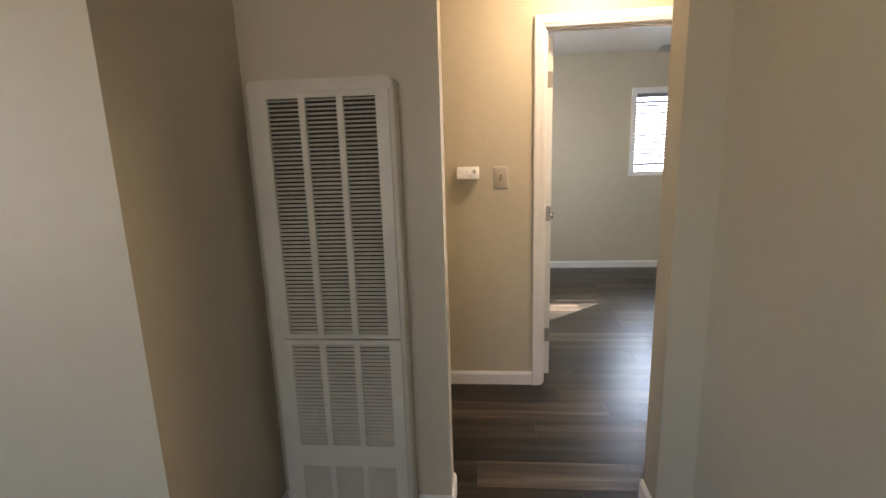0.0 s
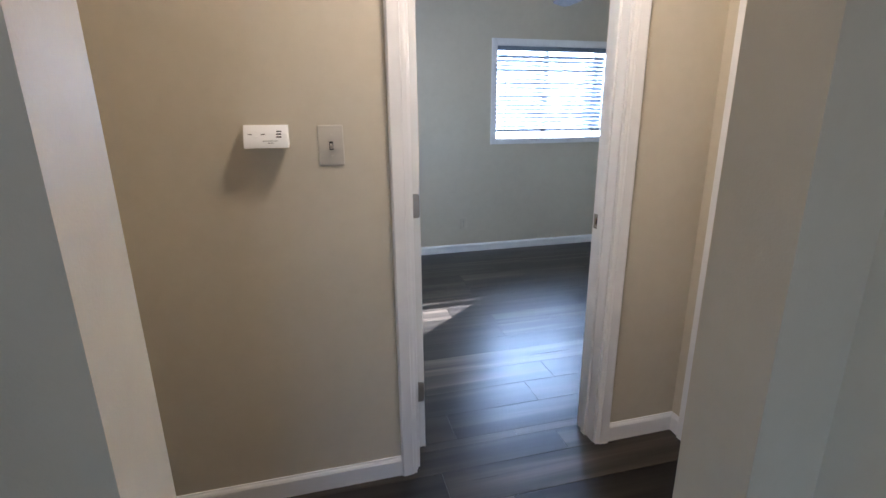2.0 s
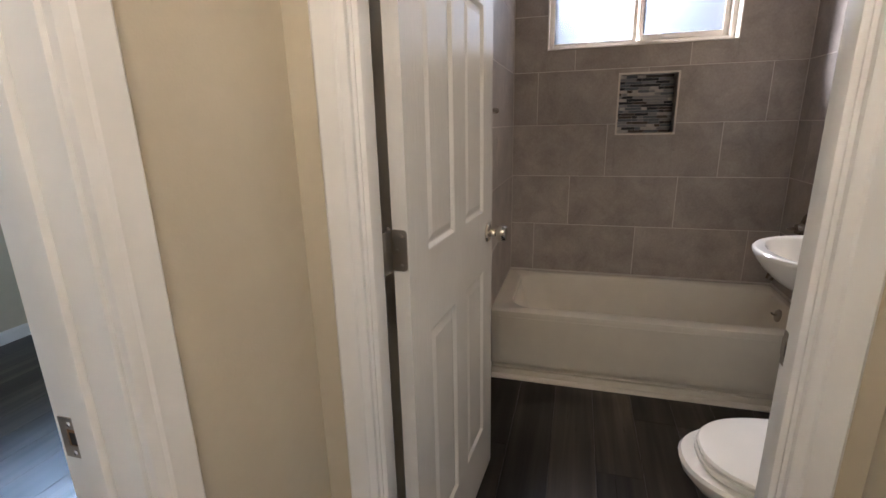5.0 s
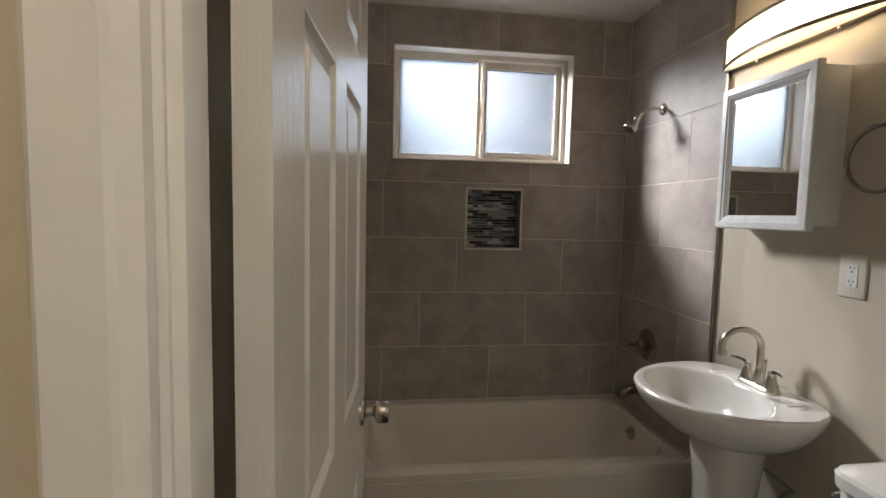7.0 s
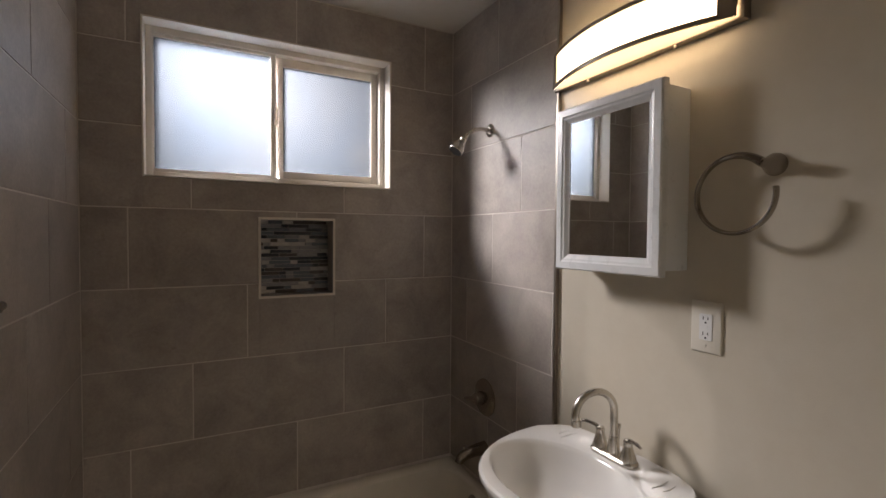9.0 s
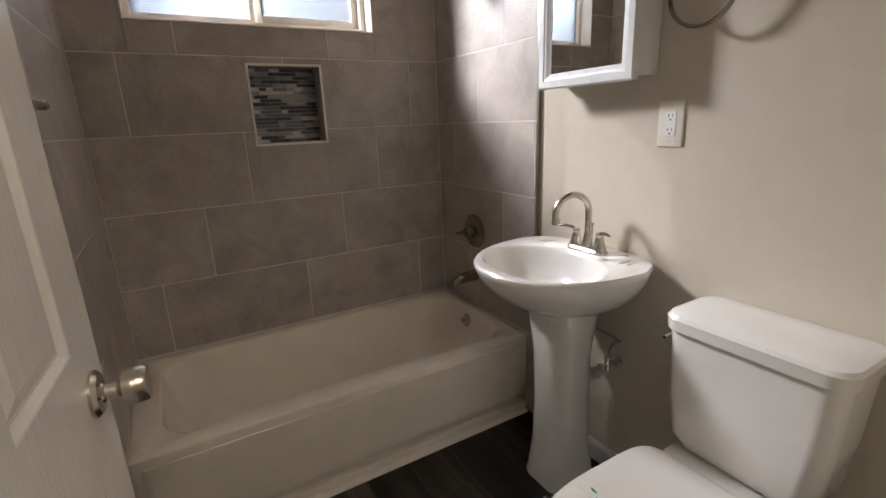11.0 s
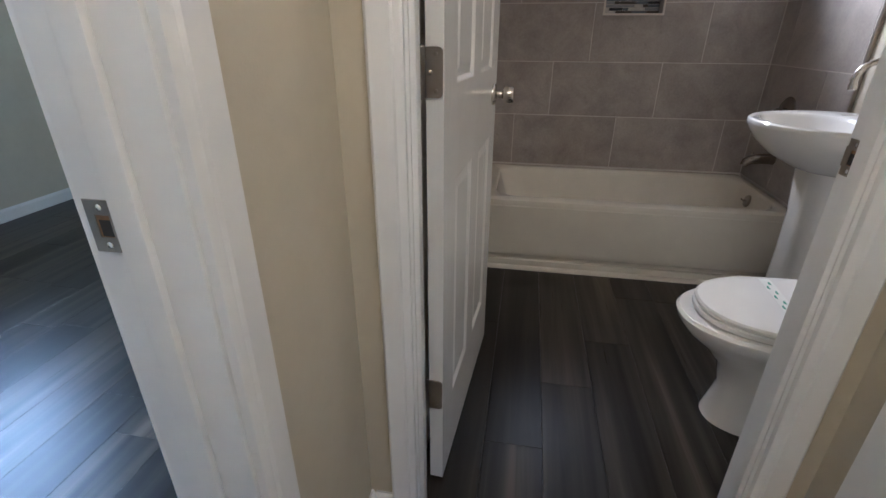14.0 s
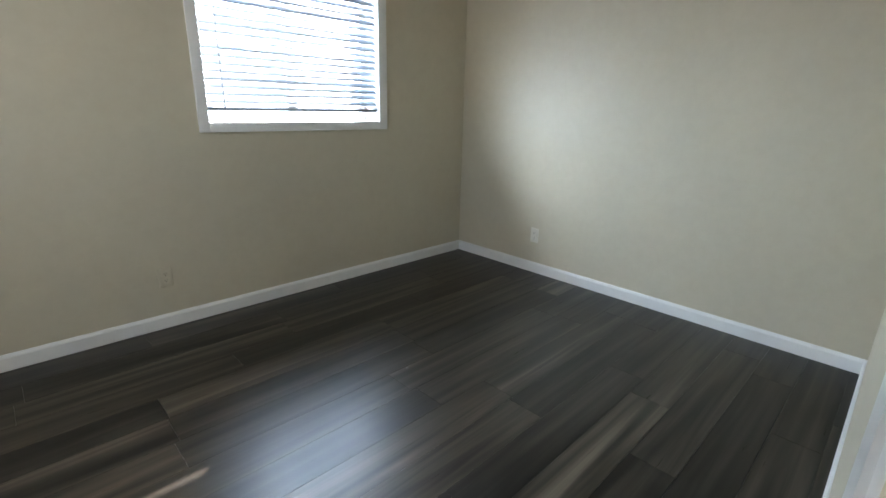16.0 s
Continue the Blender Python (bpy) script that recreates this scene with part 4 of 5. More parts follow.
def mirror_cabinet():
    t = thing("mirror_cabinet", "white framed mirror medicine cabinet on the wall", "cabinet")
    bm = bmesh.new()
    box(bm, -1.272, -0.896, -0.0115, 0.078, 1.420, 1.896, 0.002)
    part("body", bm, CABW, t)
    x0, x1, z0, z1, y0, y1 = -1.275, -0.891, 1.404, 1.910, 0.079, 0.103
    bm = bmesh.new()
    prof = [(0.0, 0.0), (0.0, 0.020), (0.004, 0.024), (0.024, 0.024), (0.028, 0.021), (0.034, 0.020), (0.046, 0.012), (0.048, 0.012), (0.048, 0.0)]
    rings = []
    for sx, sz in ((0, 0), (1, 0), (1, 1), (0, 1)):
        ox, oz = (x1 if sx else x0), (z1 if sz else z0)
        rings.append([(ox + (-u if sx else u), y0 + w, oz + (-u if sz else u)) for u, w in prof])
    rings.append(rings[0])
    vs = loft(bm, rings, False, False)
    bmesh.ops.remove_doubles(bm, verts=bm.verts, dist=1e-5)
    bmesh.ops.recalc_face_normals(bm, faces=bm.faces)
    ajar = Matrix.Translation((x0, y0, 0)) @ pose(0, 0, 0, 0, 0, 0.4) @ Matrix.Translation((-x0, -y0, 0))
    part("door_frame", bm, CABW, t, "white bevelled door frame", m=ajar, smooth=False)
    part("mirror", boxes([(x0 + 0.046, x1 - 0.046, y0 + 0.004, y0 + 0.0095, z0 + 0.046, z1 - 0.046)]), MIRROR, t, "plain mirror glass", m=ajar, smooth=False)


mirror_cabinet()


def vanity_light():
    t = thing("vanity_light", "lit warm bowed vanity light with brushed metal frame", "wall light")
    x0, x1, z0, z1 = -1.418, -0.770, 2.021, 2.138
    bm = bmesh.new()
    box(bm, x0, x1, -0.0115, 0.016, z0 - 0.004, z1, 0.003)
    part("back_plate", bm, METALF, t)

    def arc(u):
        return 0.030 + 0.075 * (1 - (2 * u - 1) ** 2)
    n = 28

    def strip(u0, u1, za, zb, off, th):
        b = bmesh.new()
        rings = []
        for i in range(n + 1):
            u = u0 + (u1 - u0) * i / n
            x, y = x0 + 0.012 + (x1 - x0 - 0.024) * u, arc(u) + off
            rings.append([(x, y, za), (x, y + th, za), (x, y + th, zb), (x, y, zb)])
        loft(b, rings)
        bmesh.ops.recalc_face_normals(b, faces=b.faces)
        return b
    part("shade", strip(0.005, 0.995, z0 + 0.004, z1 - 0.004, -0.010, 0.006), SHADE, t, "glowing warm white acrylic shade")
    part("frame_rail", strip(0, 1, z1 - 0.012, z1, -0.004, 0.005), METALF, t)
    part("frame_rail", strip(0, 1, z0, z0 + 0.012, -0.004, 0.005), METALF, t)
    part("frame_end", strip(0.0, 0.055, z0 + 0.012, z1 - 0.012, -0.004, 0.005), METALF, t)
    part("frame_end", strip(0.945, 1.0, z0 + 0.012, z1 - 0.012, -0.004, 0.005), METALF, t)
    for x in (-1.24, -0.93):
        bm = bmesh.new()
        lathe(bm, [(0.005, 0), (0.006, 0.004), (0.004, 0.010), (0.0005, 0.011)], facing(x, 0.010, z0 - 0.004, 0, 0, -1), 12)
        part("thumb_screw", bm, METALF, t)
    for x in (x0 + 0.02, x1 - 0.02):
        bm = bmesh.new()
        box(bm, x - 0.004, x + 0.004, 0.014, 0.034, z0 + 0.03, z1 - 0.03)
        part("bracket", bm, METALF, t)


vanity_light()


def towel_ring():
    t = thing("towel_ring", "open brushed nickel towel ring on the wall", "towel ring")
    cx, cz, r, y = -1.425, 1.605, 0.088, 0.052
    bm = bmesh.new()
    lathe(bm, [(0.026, 0), (0.0255, 0.005), (0.021, 0.016), (0.014, 0.032), (0.0105, 0.046), (0.0090, 0.056), (0.006, 0.061), (0.0005, 0.062)], facing(-1.478, -0.0115, 1.672, 0, 1))
    part("mount", bm, DARKN, t)
    # a flat band that twists out of the mount and stops short of it
    bm = bmesh.new()
    rings, n = [], 54
    for i in range(n + 1):
        u = i / n
        a = radians(130 - 318 * u)
        c = Vector((cx + r * math.cos(a), y, cz + r * math.sin(a)))
        out, side = Vector((math.cos(a), 0, math.sin(a))), Vector((0, 1, 0))
        w = 0.0095 + 0.004 * max(0.0, 1 - u / 0.14)
        tw = radians(62) * max(0.0, 1 - u / 0.22)
        p, q = side * math.cos(tw) + out * math.sin(tw), out * math.cos(tw) - side * math.sin(tw)
        rings.append([c + p * w * math.cos(k * math.pi / 6) + q * 0.0050 * math.sin(k * math.pi / 6) for k in range(12)])
    loft(bm, rings)
    bmesh.ops.recalc_face_normals(bm, faces=bm.faces)
    part("ring", bm, DARKN, t)


towel_ring()


def towel_bar():
    t = thing("towel_bar", "brushed nickel towel bar on the bathroom wall", "towel bar")
    for x in (-1.50, -0.960):
        bm = bmesh.new()
        lathe(bm, [(0.023, 0), (0.022, 0.006), (0.013, 0.016), (0.010, 0.05), (0.012, 0.07), (0.010, 0.076), (0.0005, 0.077)], facing(x, 1.5195, 1.374, 0, -1))
        part("post", bm, NICKEL, t)
    bm = bmesh.new()
    tube(bm, [(-1.518, 1.452, 1.374), (-0.932, 1.452, 1.374)], 0.009, 14)
    part("bar", bm, NICKEL, t)


towel_bar()


def shower():
    t = thing("shower_head", "brushed nickel shower head on a bent arm", "shower head")
    bm = bmesh.new()
    lathe(bm, [(0.030, 0), (0.029, 0.004), (0.020, 0.011), (0.011, 0.014)], facing(-0.344, 0.0005, 1.969, 0, 1))
    part("flange", bm, NICKEL, t)
    bm = bmesh.new()
    pts = [(-0.344, 0.005, 1.969), (-0.344, 0.05, 1.971), (-0.344, 0.085, 1.962), (-0.344, 0.115, 1.939), (-0.344, 0.132, 1.921)]
    tube(bm, pts, 0.0085, 14)
    part("arm", bm, NICKEL, t)
    bm = bmesh.new()
    m = facing(-0.344, 0.130, 1.924, 0, 0.60, -0.80)
    lathe(bm, [(0.011, 0), (0.016, 0.006), (0.016, 0.014), (0.012, 0.020), (0.020, 0.034), (0.031, 0.055), (0.0325, 0.072), (0.030, 0.076)], m)
    h = part("head", bm, NICKEL, t)
    bm = bmesh.new()
    lathe(bm, [(0.0295, 0.0755), (0.027, 0.078), (0.0005, 0.0775)], m)
    part("nozzle_face", bm, DARKM, h)


shower()


def tub_valve():
    t = thing("tub_valve", "brushed nickel tub valve with a lever handle", "valve")
    c = (-0.321, 0.0005, 0.783)
    bm = bmesh.new()
    lathe(bm, [(0.083, 0), (0.082, 0.004), (0.072, 0.011), (0.040, 0.016), (0.030, 0.018)], facing(*c, 0, 1), 40)
    part("escutcheon", bm, DARKN, t)
    bm = bmesh.new()
    lathe(bm, [(0.030, 0.016), (0.028, 0.040), (0.024, 0.055), (0.0005, 0.058)], facing(*c, 0, 1))
    part("hub", bm, DARKN, t)
    bm = bmesh.new()
    tube(bm, [(c[0], 0.048, c[2]), (c[0] + 0.03, 0.056, c[2] - 0.006), (c[0] + 0.075, 0.060, c[2] - 0.018)], [0.012, 0.010, 0.007], 12)
    part("lever", bm, DARKN, t)


tub_valve()
t = thing("tub_spout", "brushed nickel tub spout over the bathtub", "spout")
bm = bmesh.new()
tube(bm, [(-0.325, 0.001, 0.555), (-0.325, 0.012, 0.555), (-0.325, 0.06, 0.553), (-0.325, 0.105, 0.546), (-0.325, 0.128, 0.534), (-0.325, 0.136, 0.516)], [0.031, 0.029, 0.026, 0.024, 0.022, 0.017], 18)
part("spout_body", bm, DARKN, t)
bm = bmesh.new()
tube(bm, [(-0.325, 0.108, 0.566), (-0.325, 0.108, 0.585)], [0.004, 0.006], 10)
part("diverter_knob", bm, NICKEL, t)


# ---- plates on the walls ----
def plate(name, label, category, m, w, h, kind, mat, group=""):
    """A wall plate with its switch or sockets; own +z off the wall, +y up."""
    t = thing(name, label, category, m, group)
    bm = bmesh.new()
    loft(bm, [rrect(0, 0, w / 2 - d, h / 2 - d, 0.004, z) for z, d in ((0.0, 0.0), (0.003, 0.0), (0.0055, 0.003))])
    part("plate", bm, mat, t)
    if kind == "switch":
        bm = bmesh.new()
        box(bm, -0.0058, 0.0058, -0.0135, 0.0125, 0.0056, 0.0062)
        part("slot", bm, DARKM, t)
        bm = bmesh.new()
        box(bm, -0.0040, 0.0040, -0.0035, 0.0085, -0.004, 0.012, 0.002)
        part("toggle", bm, mat, t, m=pose(0, -0.002, 0.004, 28))
    else:
        if kind == "gfci":
            bm = bmesh.new()
            loft(bm, [rrect(0, 0, 0.0165, 0.0335, 0.003, z) for z in (0.005, 0.0072)])
            part("receptacle", bm, WHITEP, t)
            bm = bmesh.new()
            box(bm, -0.006, 0.006, -0.004, 0.004, 0.0072, 0.0082, 0.0006)
            part("test_button", bm, WHITEP, t)
        for s in (-1, 1):
            if kind != "gfci":
                bm = bmesh.new()
                loft(bm, [rrect(0, s * 0.0195, 0.0165, 0.0140, 0.010, z) for z in (0.005, 0.0072)])
                part("receptacle", bm, mat, t)
            for x, hh in ((-0.0062, 0.0042), (0.0062, 0.0034)):
                bm = bmesh.new()
                box(bm, x - 0.0011, x + 0.0011, s * 0.0195 + 0.003 - hh, s * 0.0195 + 0.003 + hh, 0.0068, 0.0076)
                part("slot", bm, DARKM, t)
            bm = bmesh.new()
            lathe(bm, [(0.0026, 0.0068), (0.0026, 0.0076)], pose(0, s * 0.0195 - 0.008, 0), 10)
            part("ground_hole", bm, DARKM, t)
    for y in ((-0.0302 * h / 0.1145, 0.0302 * h / 0.1145) if kind == "switch" else ((-0.0475, 0.0475) if kind == "gfci" else (0.0,))):
        bm = bmesh.new()
        screw(bm, pose(0, y, 0.0054 if kind != "duplex" else 0.0055), 0.003)
        part("screw", bm, mat, t)
    return t


plate("light_switch", "ivory toggle light switch on the hall wall", "switch", facing(-3.614, 1.6365, 1.279, 0, -1), 0.079, 0.125, "switch", SWITCHP)
plate("wall_outlet", "white duplex outlet above the sink on the wall", "outlet", facing(-1.330, -0.0115, 1.280, 0, 1), 0.081, 0.131, "gfci", IVORY)
plate("wall_outlet", "greige painted duplex outlet low on the wall", "outlet", facing(-2.269, 4.6495, 0.307, 0, -1), 0.072, 0.116, "duplex", PAINT, "bedroom outlets")
plate("wall_outlet", "ivory duplex outlet low on the bedroom wall", "outlet", facing(0.1795, 3.811, 0.307, -1, 0), 0.072, 0.116, "duplex", IVORY, "bedroom outlets")


def detector():
    """A wedge with a bowed front, deeper at its foot; own +z off the wall, +y up."""
    t = thing("gas_alarm", "white plastic gas alarm on the hall wall", "alarm", facing(-3.800, 1.6365, 1.311, 0, -1))
    n = 9

    def front(v):
        return 0.020 + 0.036 * math.sin(v * math.pi / 2)
    prof = [(0.033 - 0.066 * i / n, front(i / n)) for i in range(n + 1)]
    prof = [(0.033, 0.0)] + prof + [(-0.027, 0.022), (-0.025, 0.0)]
    bm = bmesh.new()
    loft(bm, [[(x, y, z * k) for y, z in prof] for x, k in ((-0.063, 0.96), (-0.061, 1.0), (0.061, 1.0), (0.063, 0.96))])
    bmesh.ops.recalc_face_normals(bm, faces=bm.faces)
    part("case", bm, WHITEP, t)

    def on_front(name, x, y, w, h, mat, lift=0.0006):
        v = (0.033 - y) / 0.066
        tilt = math.degrees(math.atan2(0.036 * math.pi / 2 * math.cos(v * math.pi / 2), 0.066))
        b = bmesh.new()
        loft(b, [rrect(0, 0, w, h, min(w, h) * 0.9, q) for q in (-0.001, lift)])
        part(name, b, mat, t, m=pose(x, y, front(v), -tilt))
    for i in range(3):
        on_front("grille_slot", 0.036, 0.014 - i * 0.008, 0.008, 0.0022, DARKM)
    on_front("test_button", -0.026, 0.006, 0.0105, 0.010, WHITEP, 0.0014)
    for x in (-0.045, -0.008):
        on_front("indicator", x, 0.006, 0.006, 0.0013, DARKM)
    for y in (-0.013, -0.019):
        on_front("small_print", 0.012, y, 0.022 if y > -0.015 else 0.008, 0.0009, GREYP)


detector()


# ---- wall heater ----
def grille_sheet(bm, xs, zs, holes, y0, y1):
    """One pressed sheet with rectangular openings, as cells of a grid between the two depths."""
    grid = {}

    def at(i, k, y):
        key = (i, k, y)
        if key not in grid:
            grid[key] = bm.verts.new((xs[i], y, zs[k]))
        return grid[key]
    solid = {(i, k) for i in range(len(xs) - 1) for k in range(len(zs) - 1) if (i, k) not in holes}
    for i, k in solid:
        for y in (y0, y1):
            bm.faces.new([at(i, k, y), at(i + 1, k, y), at(i + 1, k + 1, y), at(i, k + 1, y)])
        for di, dk, a, b in ((-1, 0, (0, 0), (0, 1)), (1, 0, (1, 0), (1, 1)), (0, -1, (0, 0), (1, 0)), (0, 1, (0, 1), (1, 1))):
            if (i + di, k + dk) not in solid:
                bm.faces.new([at(i + a[0], k + a[1], y0), at(i + b[0], k + b[1], y0), at(i + b[0], k + b[1], y1), at(i + a[0], k + a[1], y1)])
    bmesh.ops.recalc_face_normals(bm, faces=bm.faces)


def heater():
    t = thing("wall_heater", "almond enamelled tall gas wall heater with louvered front", "wall heater")
    x0, x1, yb, yf, top = -4.488, -3.997, 0.5465, 0.460, 1.630
    bm = bmesh.new()
    box(bm, x0, x1, yf, yb, 0.075, top, 0.014, 4)
    part("housing", bm, HEATM, t)
    bm = bmesh.new()
    loft(bm, [[(x, y, z) for x, z in ((x0 + q, top - 0.004), (x1 - q, top - 0.004), (x1 - q, 1.645), (x1 - q - 0.006, 1.657), (x1 - q - 0.018, 1.664), (x0 + q + 0.018, 1.664), (x0 + q + 0.006, 1.657), (x0 + q, 1.645))] for y, q in ((yb, 0.0), (yf + 0.006, 0.0), (yf - 0.002, 0.006))])
    bmesh.ops.recalc_face_normals(bm, faces=bm.faces)
    part("top_cap", bm, HEATM, t, "rounded top cap of the heater")
    px0, px1 = -4.440, -4.014
    cols = [(-4.412, -4.308), (-4.287, -4.183), (-4.162, -4.056)]
    f0, f1 = yf - 0.016, yf + 0.002
    for nm, zs, open_rows in (("upper_panel", (0.787, 0.803, 1.604, 1.622), (1,)), ("lower_panel", (0.085, 0.095, 0.278, 0.367, 0.765, 0.781), (1, 3))):
        xs = [px0] + [v for c in cols for v in c] + [px1]
        bm = bmesh.new()
        grille_sheet(bm, xs, zs, {(i, k) for i in (1, 3, 5) for k in open_rows}, f0, f1)
        pnl = part(nm, bm, HEATM, t, smooth=False)
        for k in open_rows:
            a, b = zs[k], zs[k + 1]
            n = int(round((b - a) / 0.0140))
            for c0, c1 in cols:
                # black sheet close behind the louvers, painting in the shade between them
                part("grille_shade_sheet", boxes([(c0, c1, yf - 0.0020, yf - 0.0005, a, b)]), LOUVD, pnl, smooth=False)
                lou = bmesh.new()
                for q in range(n):
                    z = a + (q + 0.5) * (b - a) / n
                    prof = [(f0 + 0.0025, z - 0.0036), (f0 + 0.0012, z - 0.0024), (f0 + 0.0110, z + 0.0040), (f0 + 0.0120, z + 0.0028)]
                    loft(lou, [[(x, y, zz) for y, zz in prof] for x in (c0, c1)])
                bmesh.ops.recalc_face_normals(lou, faces=lou.faces)
                tagged(part("louvers", lou, HEATM, pnl, smooth=False), kind="stuff")
    # black strip put in as the shade of the joint between the panels
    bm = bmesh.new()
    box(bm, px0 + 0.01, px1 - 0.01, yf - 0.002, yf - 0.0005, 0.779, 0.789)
    part("panel_gap_shade", bm, LOUVD, t)
    bm = bmesh.new()
    box(bm, x0 + 0.03, x1 - 0.03, yf + 0.020, yb, 0.001, 0.076, 0.004)
    part("base", bm, HEATM, t)


heater()


# ---- linen cabinet in the hall ----
def linen_cabinet():
    t = thing("linen_cabinet", "white built-in linen cabinet with slab doors, lower one ajar", "cabinet")
    x0, x1 = -3.000, -2.303
    bm = boxes([(x0 + 0.01, x1 - 0.004, 0.6625, 0.6660, 0.10, 2.05)])
    part("face_frame", bm, TRIM, t)
    # no real opening here: a near-black plate paints the shade between the doors
    bm = bmesh.new()
    box(bm, x0 + 0.03, x1 - 0.04, 0.6665, 0.6685, 0.965, 1.060)
    part("gap_shade_plate", bm, DARKM, t, "dark plate put in as shade between the doors")
    bm = bmesh.new()
    box(bm, 0, x1 - x0, 0, 0.019, 0.03, 0.979, 0.003)
    part("lower_door", bm, TRIM, t, "white slab door standing slightly ajar", m=pose(x0, 0.6700, 0, 0, 0, 0.25))
    bm = bmesh.new()
    box(bm, x0, x1 + 0.0, 0.6690, 0.688, 1.055, 2.03, 0.003)
    part("upper_door", bm, TRIM, t)


linen_cabinet()


# ---- ceiling fan and hall light ----
def fan():
    t = thing("ceiling_fan", "ceiling fan with grey blades and a pull chain", "ceiling fan")
    cx, cy = -1.69, 3.19
    bm = bmesh.new()
    lathe(bm, [(0.065, 2.4995), (0.062, 2.47), (0.03, 2.45), (0.014, 2.445), (0.014, 2.36), (0.05, 2.355), (0.095, 2.335), (0.10, 2.28), (0.085, 2.255), (0.055, 2.24), (0.05, 2.20), (0.03, 2.185), (0.0005, 2.183)], Matrix.Translation((cx, cy, 0)))
    part("motor", bm, WHITEP, t)
    for k in range(4):
        m = Matrix.Translation((cx, cy, 2.215)) @ pose(0, 0, 0, 0, 0, FAN_A + 90 * k) @ pose(0, 0, 0, 11, 0, 0)
        bm = bmesh.new()
        rows = []
        for u, w in ((0.17, 0.048), (0.20, 0.055), (0.35, 0.062), (0.50, 0.066), (0.555, 0.060), (0.57, 0.045)):
            rows.append([(u, -w, -0.003), (u, w, -0.003), (u, w, 0.003), (u, -w, 0.003)])
        loft(bm, rows)
        b = part("blade", bm, FANW, t, m=m)
        bm = bmesh.new()
        box(bm, 0.07, 0.24, -0.018, 0.018, 0.003, 0.008, 0.002)
        part("blade_bracket", bm, WHITEP, b)
    bm = bmesh.new()
    tube(bm, [(cx, cy - 0.04, 2.20), (cx, cy - 0.04, 1.945)], 0.0012, 6)
    c = part("pull_chain", bm, CHROME, t)
    bm = bmesh.new()
    lathe(bm, [(0.002, 1.95), (0.007, 1.94), (0.0085, 1.925), (0.006, 1.912), (0.0005, 1.910)], Matrix.Translation((cx, cy - 0.04, 0)), 12)
    part("chain_pull", bm, CHROME, c)


fan()
t = thing("hall_ceiling_light", "lit warm dome light on the hall ceiling", "ceiling light")
bm = bmesh.new()
lathe(bm, [(0.15, 2.4995), (0.15, 2.475), (0.14, 2.47)], Matrix.Translation((HALL_L[0], HALL_L[1], 0)))
part("base", bm, WHITEP, t)
bm = bmesh.new()
lathe(bm, [(0.138, 2.471), (0.13, 2.44), (0.10, 2.415), (0.05, 2.40), (0.0005, 2.397)], Matrix.Translation((HALL_L[0], HALL_L[1], 0)))
part("dome", bm, DOME, t)


# ---- wall tiles ----
ROWS = [0.390, 0.696, 0.999, 1.302, 1.605, 1.908, 2.211, 2.517]
G = 0.0022


def cut(rects, hole):
    """The rectangles with a rectangular hole taken out of them."""
    out = []
    h0, h1, k0, k1 = hole
    for a0, a1, b0, b1 in rects:
        if a1 <= h0 or a0 >= h1 or b1 <= k0 or b0 >= k1:
            out.append((a0, a1, b0, b1))
            continue
        if a0 < h0:
            out.append((a0, h0, b0, b1))
        if a1 > h1:
            out.append((h1, a1, b0, b1))
        m0, m1 = max(a0, h0), min(a1, h1)
        if b0 < k0:
            out.append((m0, m1, b0, k0))
        if b1 > k1:
            out.append((m0, m1, k1, b1))
    return out


def tile_mesh(pieces, m):
    """One tile, perhaps notched: proud plates with a small bevel; m carries (a, depth, b) to the wall."""
    bm = bmesh.new()
    for a0, a1, b0, b1 in pieces:
        v = []
        for q, d in ((0.0, -0.003), (0.0, 0.0085), (0.0012, 0.0100)):
            v.append([m @ Vector(p) for p in ((a0 + q, d, b0 + q), (a1 - q, d, b0 + q), (a1 - q, d, b1 - q), (a0 + q, d, b1 - q))])
        loft(bm, v, cap0=False)
    bmesh.ops.recalc_face_normals(bm, faces=bm.faces)
    return bm


def tile_wall(parent, m, lo, hi, joints, holes=()):
    for r, (z0, z1) in enumerate(zip(ROWS, ROWS[1:])):
        cuts = [lo] + sorted(j for j in joints[r] if lo + 0.01 < j < hi - 0.01) + [hi]
        for a, b in zip(cuts, cuts[1:]):
            rects = [(a + G, b - G, z0 + G, z1 - G)]
            for hole in holes:
                rects = cut(rects, hole)
            rects = [q for q in rects if q[1] - q[0] > 0.004 and q[3] - q[2] > 0.004]
            if rects:
                part("tile", tile_mesh(rects, m), TILE, parent, smooth=False)


A_, B_, C_ = (1.364, 0.759, 0.154), (1.157, 0.553), (0.957, 0.352)
# east wall: a is y, depth grows towards -x
EAST = Matrix(((0, -1, 0, 0.010), (1, 0, 0, 0), (0, 0, 1, 0), (0, 0, 0, 1)))
tile_wall(wall_east, EAST, 0.0, 1.508, [A_, B_, C_, A_, B_, C_, A_], [(WW[0], WW[1], WW[2], WW[3]), (NI[0], NI[1], NI[2], NI[3])])
bs = setting("tile_backing_south", boxes([(-0.769, 0.0012, -0.012, -0.0018, 0.30, 2.519)]), GROUT, "pale grout behind the tiles", "wall")
SOUTH = Matrix(((-1, 0, 0, 0), (0, 1, 0, -0.0105), (0, 0, 1, 0), (0, 0, 0, 1)))
tile_wall(bs, SOUTH, 0.0, 0.769, [(0.343,), (0.552,), (0.152, 0.757), (0.366,), (0.567,), (0.180,), (0.398,)])
bn = setting("tile_backing_north", boxes([(-0.765, 0.0012, 1.5100, 1.520, 0.30, 2.519)]), GROUT, "pale grout behind the tiles", "wall")
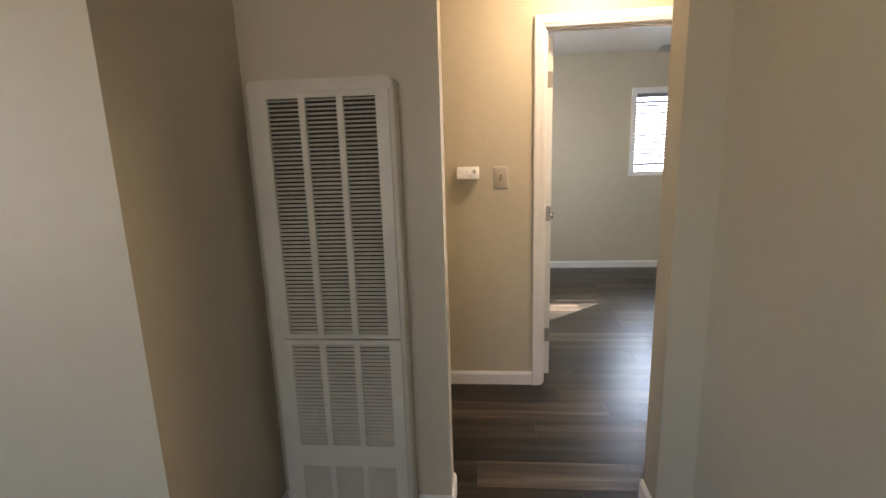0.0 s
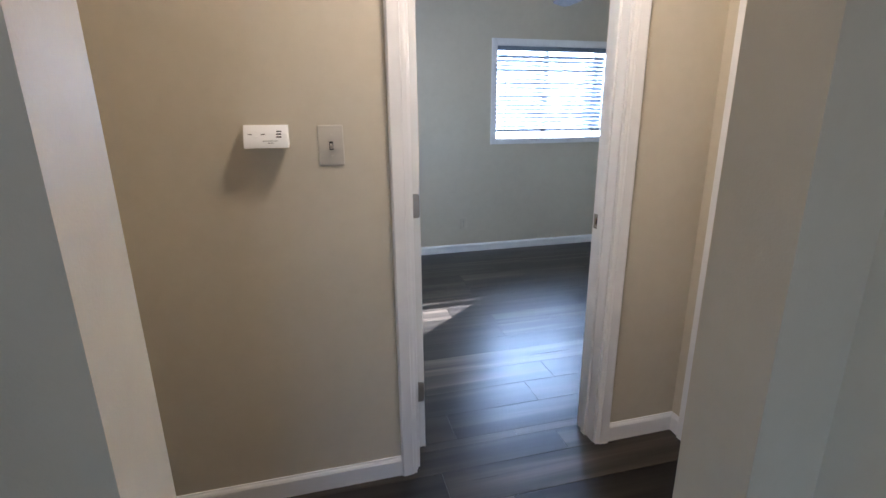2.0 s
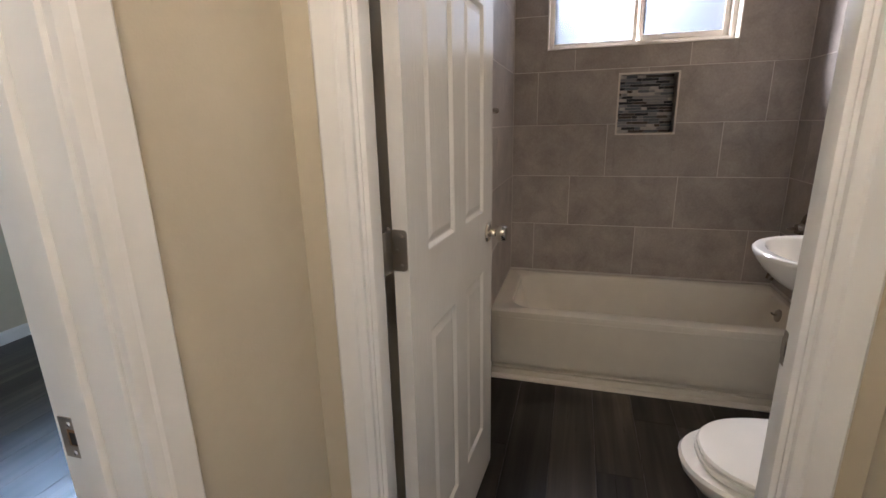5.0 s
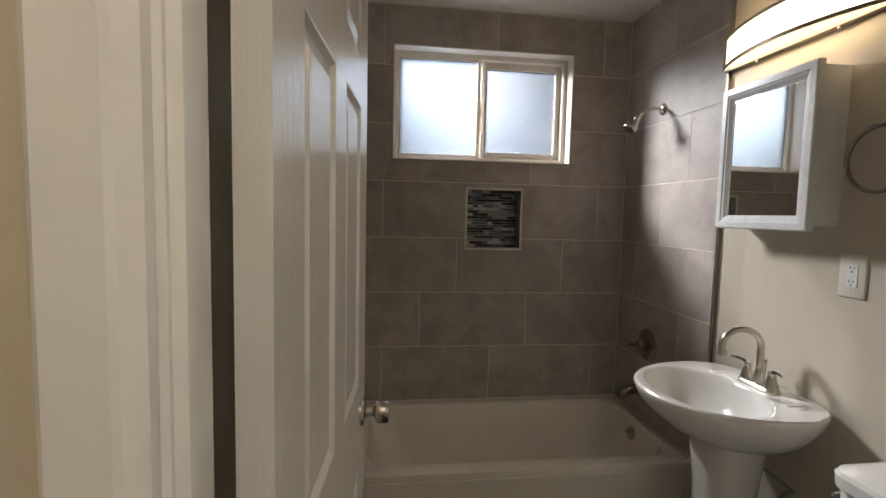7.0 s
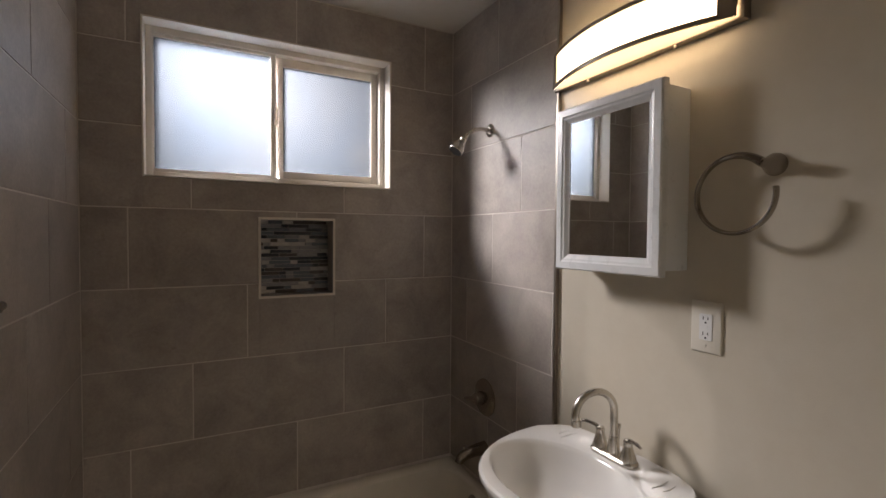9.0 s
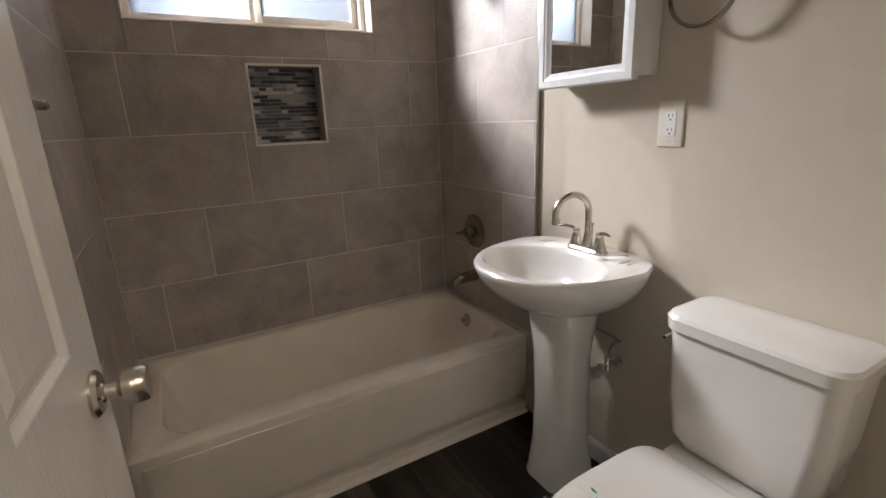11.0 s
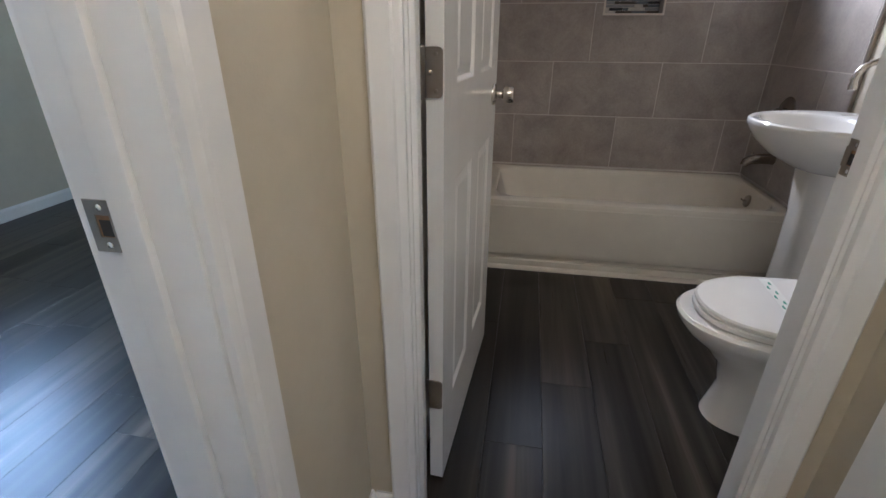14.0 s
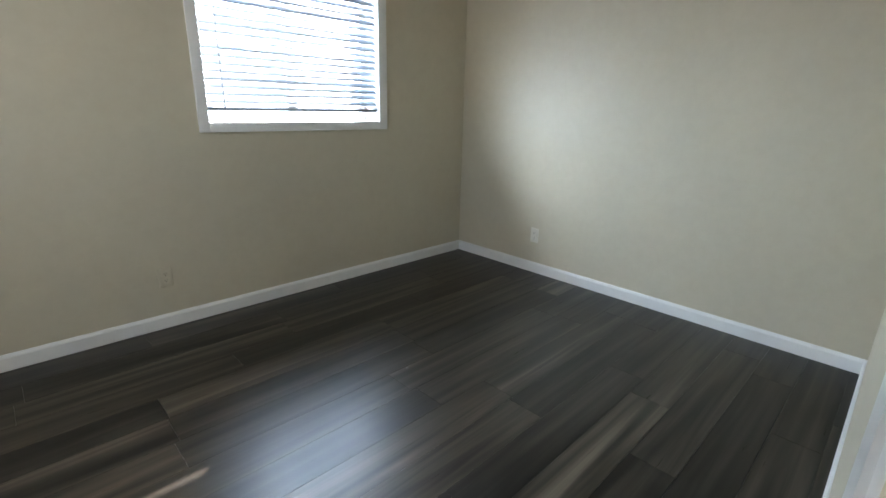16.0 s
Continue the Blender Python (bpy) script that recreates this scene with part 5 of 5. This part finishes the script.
NORTH = Matrix(((-1, 0, 0, 0), (0, -1, 0, 1.5185), (0, 0, 1, 0), (0, 0, 0, 1)))
tile_wall(bn, NORTH, 0.0, 0.765, [(0.372,), (0.17,), (0.575,), (0.37,), (0.17,), (0.50,), (0.37,)])
# below the rim, beside the tub, the tile runs to the floor at its outer edge
for nm, r in (("tile_edge_strip", (-0.7795, -0.7692, -0.0118, 0.002, 0.0, 2.519)), ("tile_edge_strip", (-0.7755, -0.7652, 1.508, 1.5198, 0.0, 2.519))):
    tagged(part(nm, boxes([r]), HINGEM, smooth=False), "thin bronze metal tile edge strip", "trim", "", "structure")
for y0, y1 in ((-0.0115, 0.0005), (1.5085, 1.5195)):
    tagged(part("tile_skirt", boxes([(-0.768 if y0 < 0 else -0.764, -0.735, y0, y1, 0.0, 0.390)]), TILE, smooth=False), "grey tile strip beside the tub apron", "tile", "", "structure")

# mosaic niche: edge strips and small glass and stone sticks
NT = thing("shower_niche", "recessed shower niche lined with glass mosaic sticks", "niche", kind="structure")
bm = bmesh.new()
e = 0.007
for q in ((-0.002, 0.0995, NI[0], NI[0] + e, NI[2], NI[3]), (-0.002, 0.0995, NI[1] - e, NI[1], NI[2], NI[3]), (-0.002, 0.0995, NI[0] + e, NI[1] - e, NI[2], NI[2] + e), (-0.002, 0.0995, NI[0] + e, NI[1] - e, NI[3] - e, NI[3])):
    box(bm, *q)
part("lining", bm, TILE, NT, smooth=False)
bm = bmesh.new()
for q in ((-0.0045, -0.0008, NI[0] - 0.003, NI[0] + e, NI[2] - 0.003, NI[3] + 0.003), (-0.0045, -0.0008, NI[1] - e, NI[1] + 0.003, NI[2] - 0.003, NI[3] + 0.003), (-0.0045, -0.0008, NI[0] + e, NI[1] - e, NI[2] - 0.003, NI[2] + e), (-0.0045, -0.0008, NI[0] + e, NI[1] - e, NI[3] - e, NI[3] + 0.003)):
    box(bm, *q)
part("edge_strip", bm, VINYL, NT, "pale metal edge strip", smooth=False)
part("grout_back", boxes([(0.094, 0.0997, NI[0] + e, NI[1] - e, NI[2] + e, NI[3] - e)]), GROUT, NT, smooth=False)
rng = random.Random(11)
nrow = 20
hz = (NI[3] - NI[2] - 2 * e) / nrow
stick = {}
for r in range(nrow):
    y = NI[0] + e - rng.uniform(0.0, 0.05)
    while y < NI[1] - e - 0.004:
        w = rng.choice((0.03, 0.045, 0.06, 0.075, 0.09))
        a, b = max(y, NI[0] + e), min(y + w, NI[1] - e)
        y += w
        if b - a < 0.008:
            continue
        key = round((b - a) * 1000)
        if key not in stick:
            bm = bmesh.new()
            L, hh = key / 1000, hz
            loft(bm, [[(x, q, q2) for q, q2 in ((g, g), (L - g, g), (L - g, hh - g), (g, hh - g))] for x, g in ((0.0, 0.0009), (-0.005, 0.0009), (-0.0065, 0.0022))], cap0=False)
            bmesh.ops.recalc_face_normals(bm, faces=bm.faces)
            stick[key] = mesh_of("mosaic_stick", bm, MOSAIC, False)
        ob = new("mosaic_stick", stick[key])
        ob.parent = NT
        ob.matrix_basis = Matrix.Translation((0.094 - rng.uniform(0, 0.0012), a, NI[2] + e + r * hz))

# ---- floor planks ----
FL = setting("floor", boxes([(-7.08, 0.18, -4.48, 4.65, -0.011, -0.0095)]), UNDER, "dark brown vinyl plank floor", "floor")
PW, PL = 0.178, 1.22
plank_meshes = {}
rng = random.Random(5)


def plank(x0, x1, y0, y1):
    key = (round(x1 - x0, 3), round(y1 - y0, 3))
    if key not in plank_meshes:
        L, W = key
        bm = bmesh.new()
        loft(bm, [[(a, b, z) for a, b in ((g, g), (L - g, g), (L - g, W - g), (g, W - g))] for z, g in ((-0.0090, 0.0003), (-0.0006, 0.0003), (0.0, 0.0009))], cap0=False)
        bmesh.ops.recalc_face_normals(bm, faces=bm.faces)
        plank_meshes[key] = mesh_of("plank", bm, PLANK, False)
    ob = new("plank", plank_meshes[key])
    ob.parent = FL
    ob.matrix_basis = Matrix.Translation((x0, y0, 0))


def lay(x0, x1, y0, y1, phase, known):
    r = math.floor((y0 - phase) / PW)
    while phase + r * PW < y1 - 1e-6:
        a, b = max(phase + r * PW, y0), min(phase + (r + 1) * PW, y1)
        if b - a > 0.004:
            j = known.get(r, rng.uniform(0, PL))
            x = j - math.ceil((j - x0) / PL) * PL
            while x < x1 - 1e-6:
                p, q = max(x, x0), min(x + PL, x1)
                if q - p > 0.004:
                    plank(round(p, 3), round(q, 3), round(a, 3), round(b, 3))
                x += PL
        r += 1


PH = 1.773
lay(-4.20, 0.18, 1.727, 4.65, PH, {0: -3.166, 3: -2.10, 4: -1.95, 6: -2.555, 7: -1.62, 10: -1.32, 11: -2.53, 5: -1.36})
lay(-4.58, -2.21, 0.532, 1.727, PH, {-1: -2.72, -2: -3.28, -3: -3.05})
lay(-2.21, 0.0, -0.012, 1.52, 0.984, {0: -1.625, 1: -1.925, -1: -1.34})
lay(-4.54, -2.95, -0.075, 0.532, PH, {})
lay(-7.08, -2.95, -2.4, -0.075, PH, {})
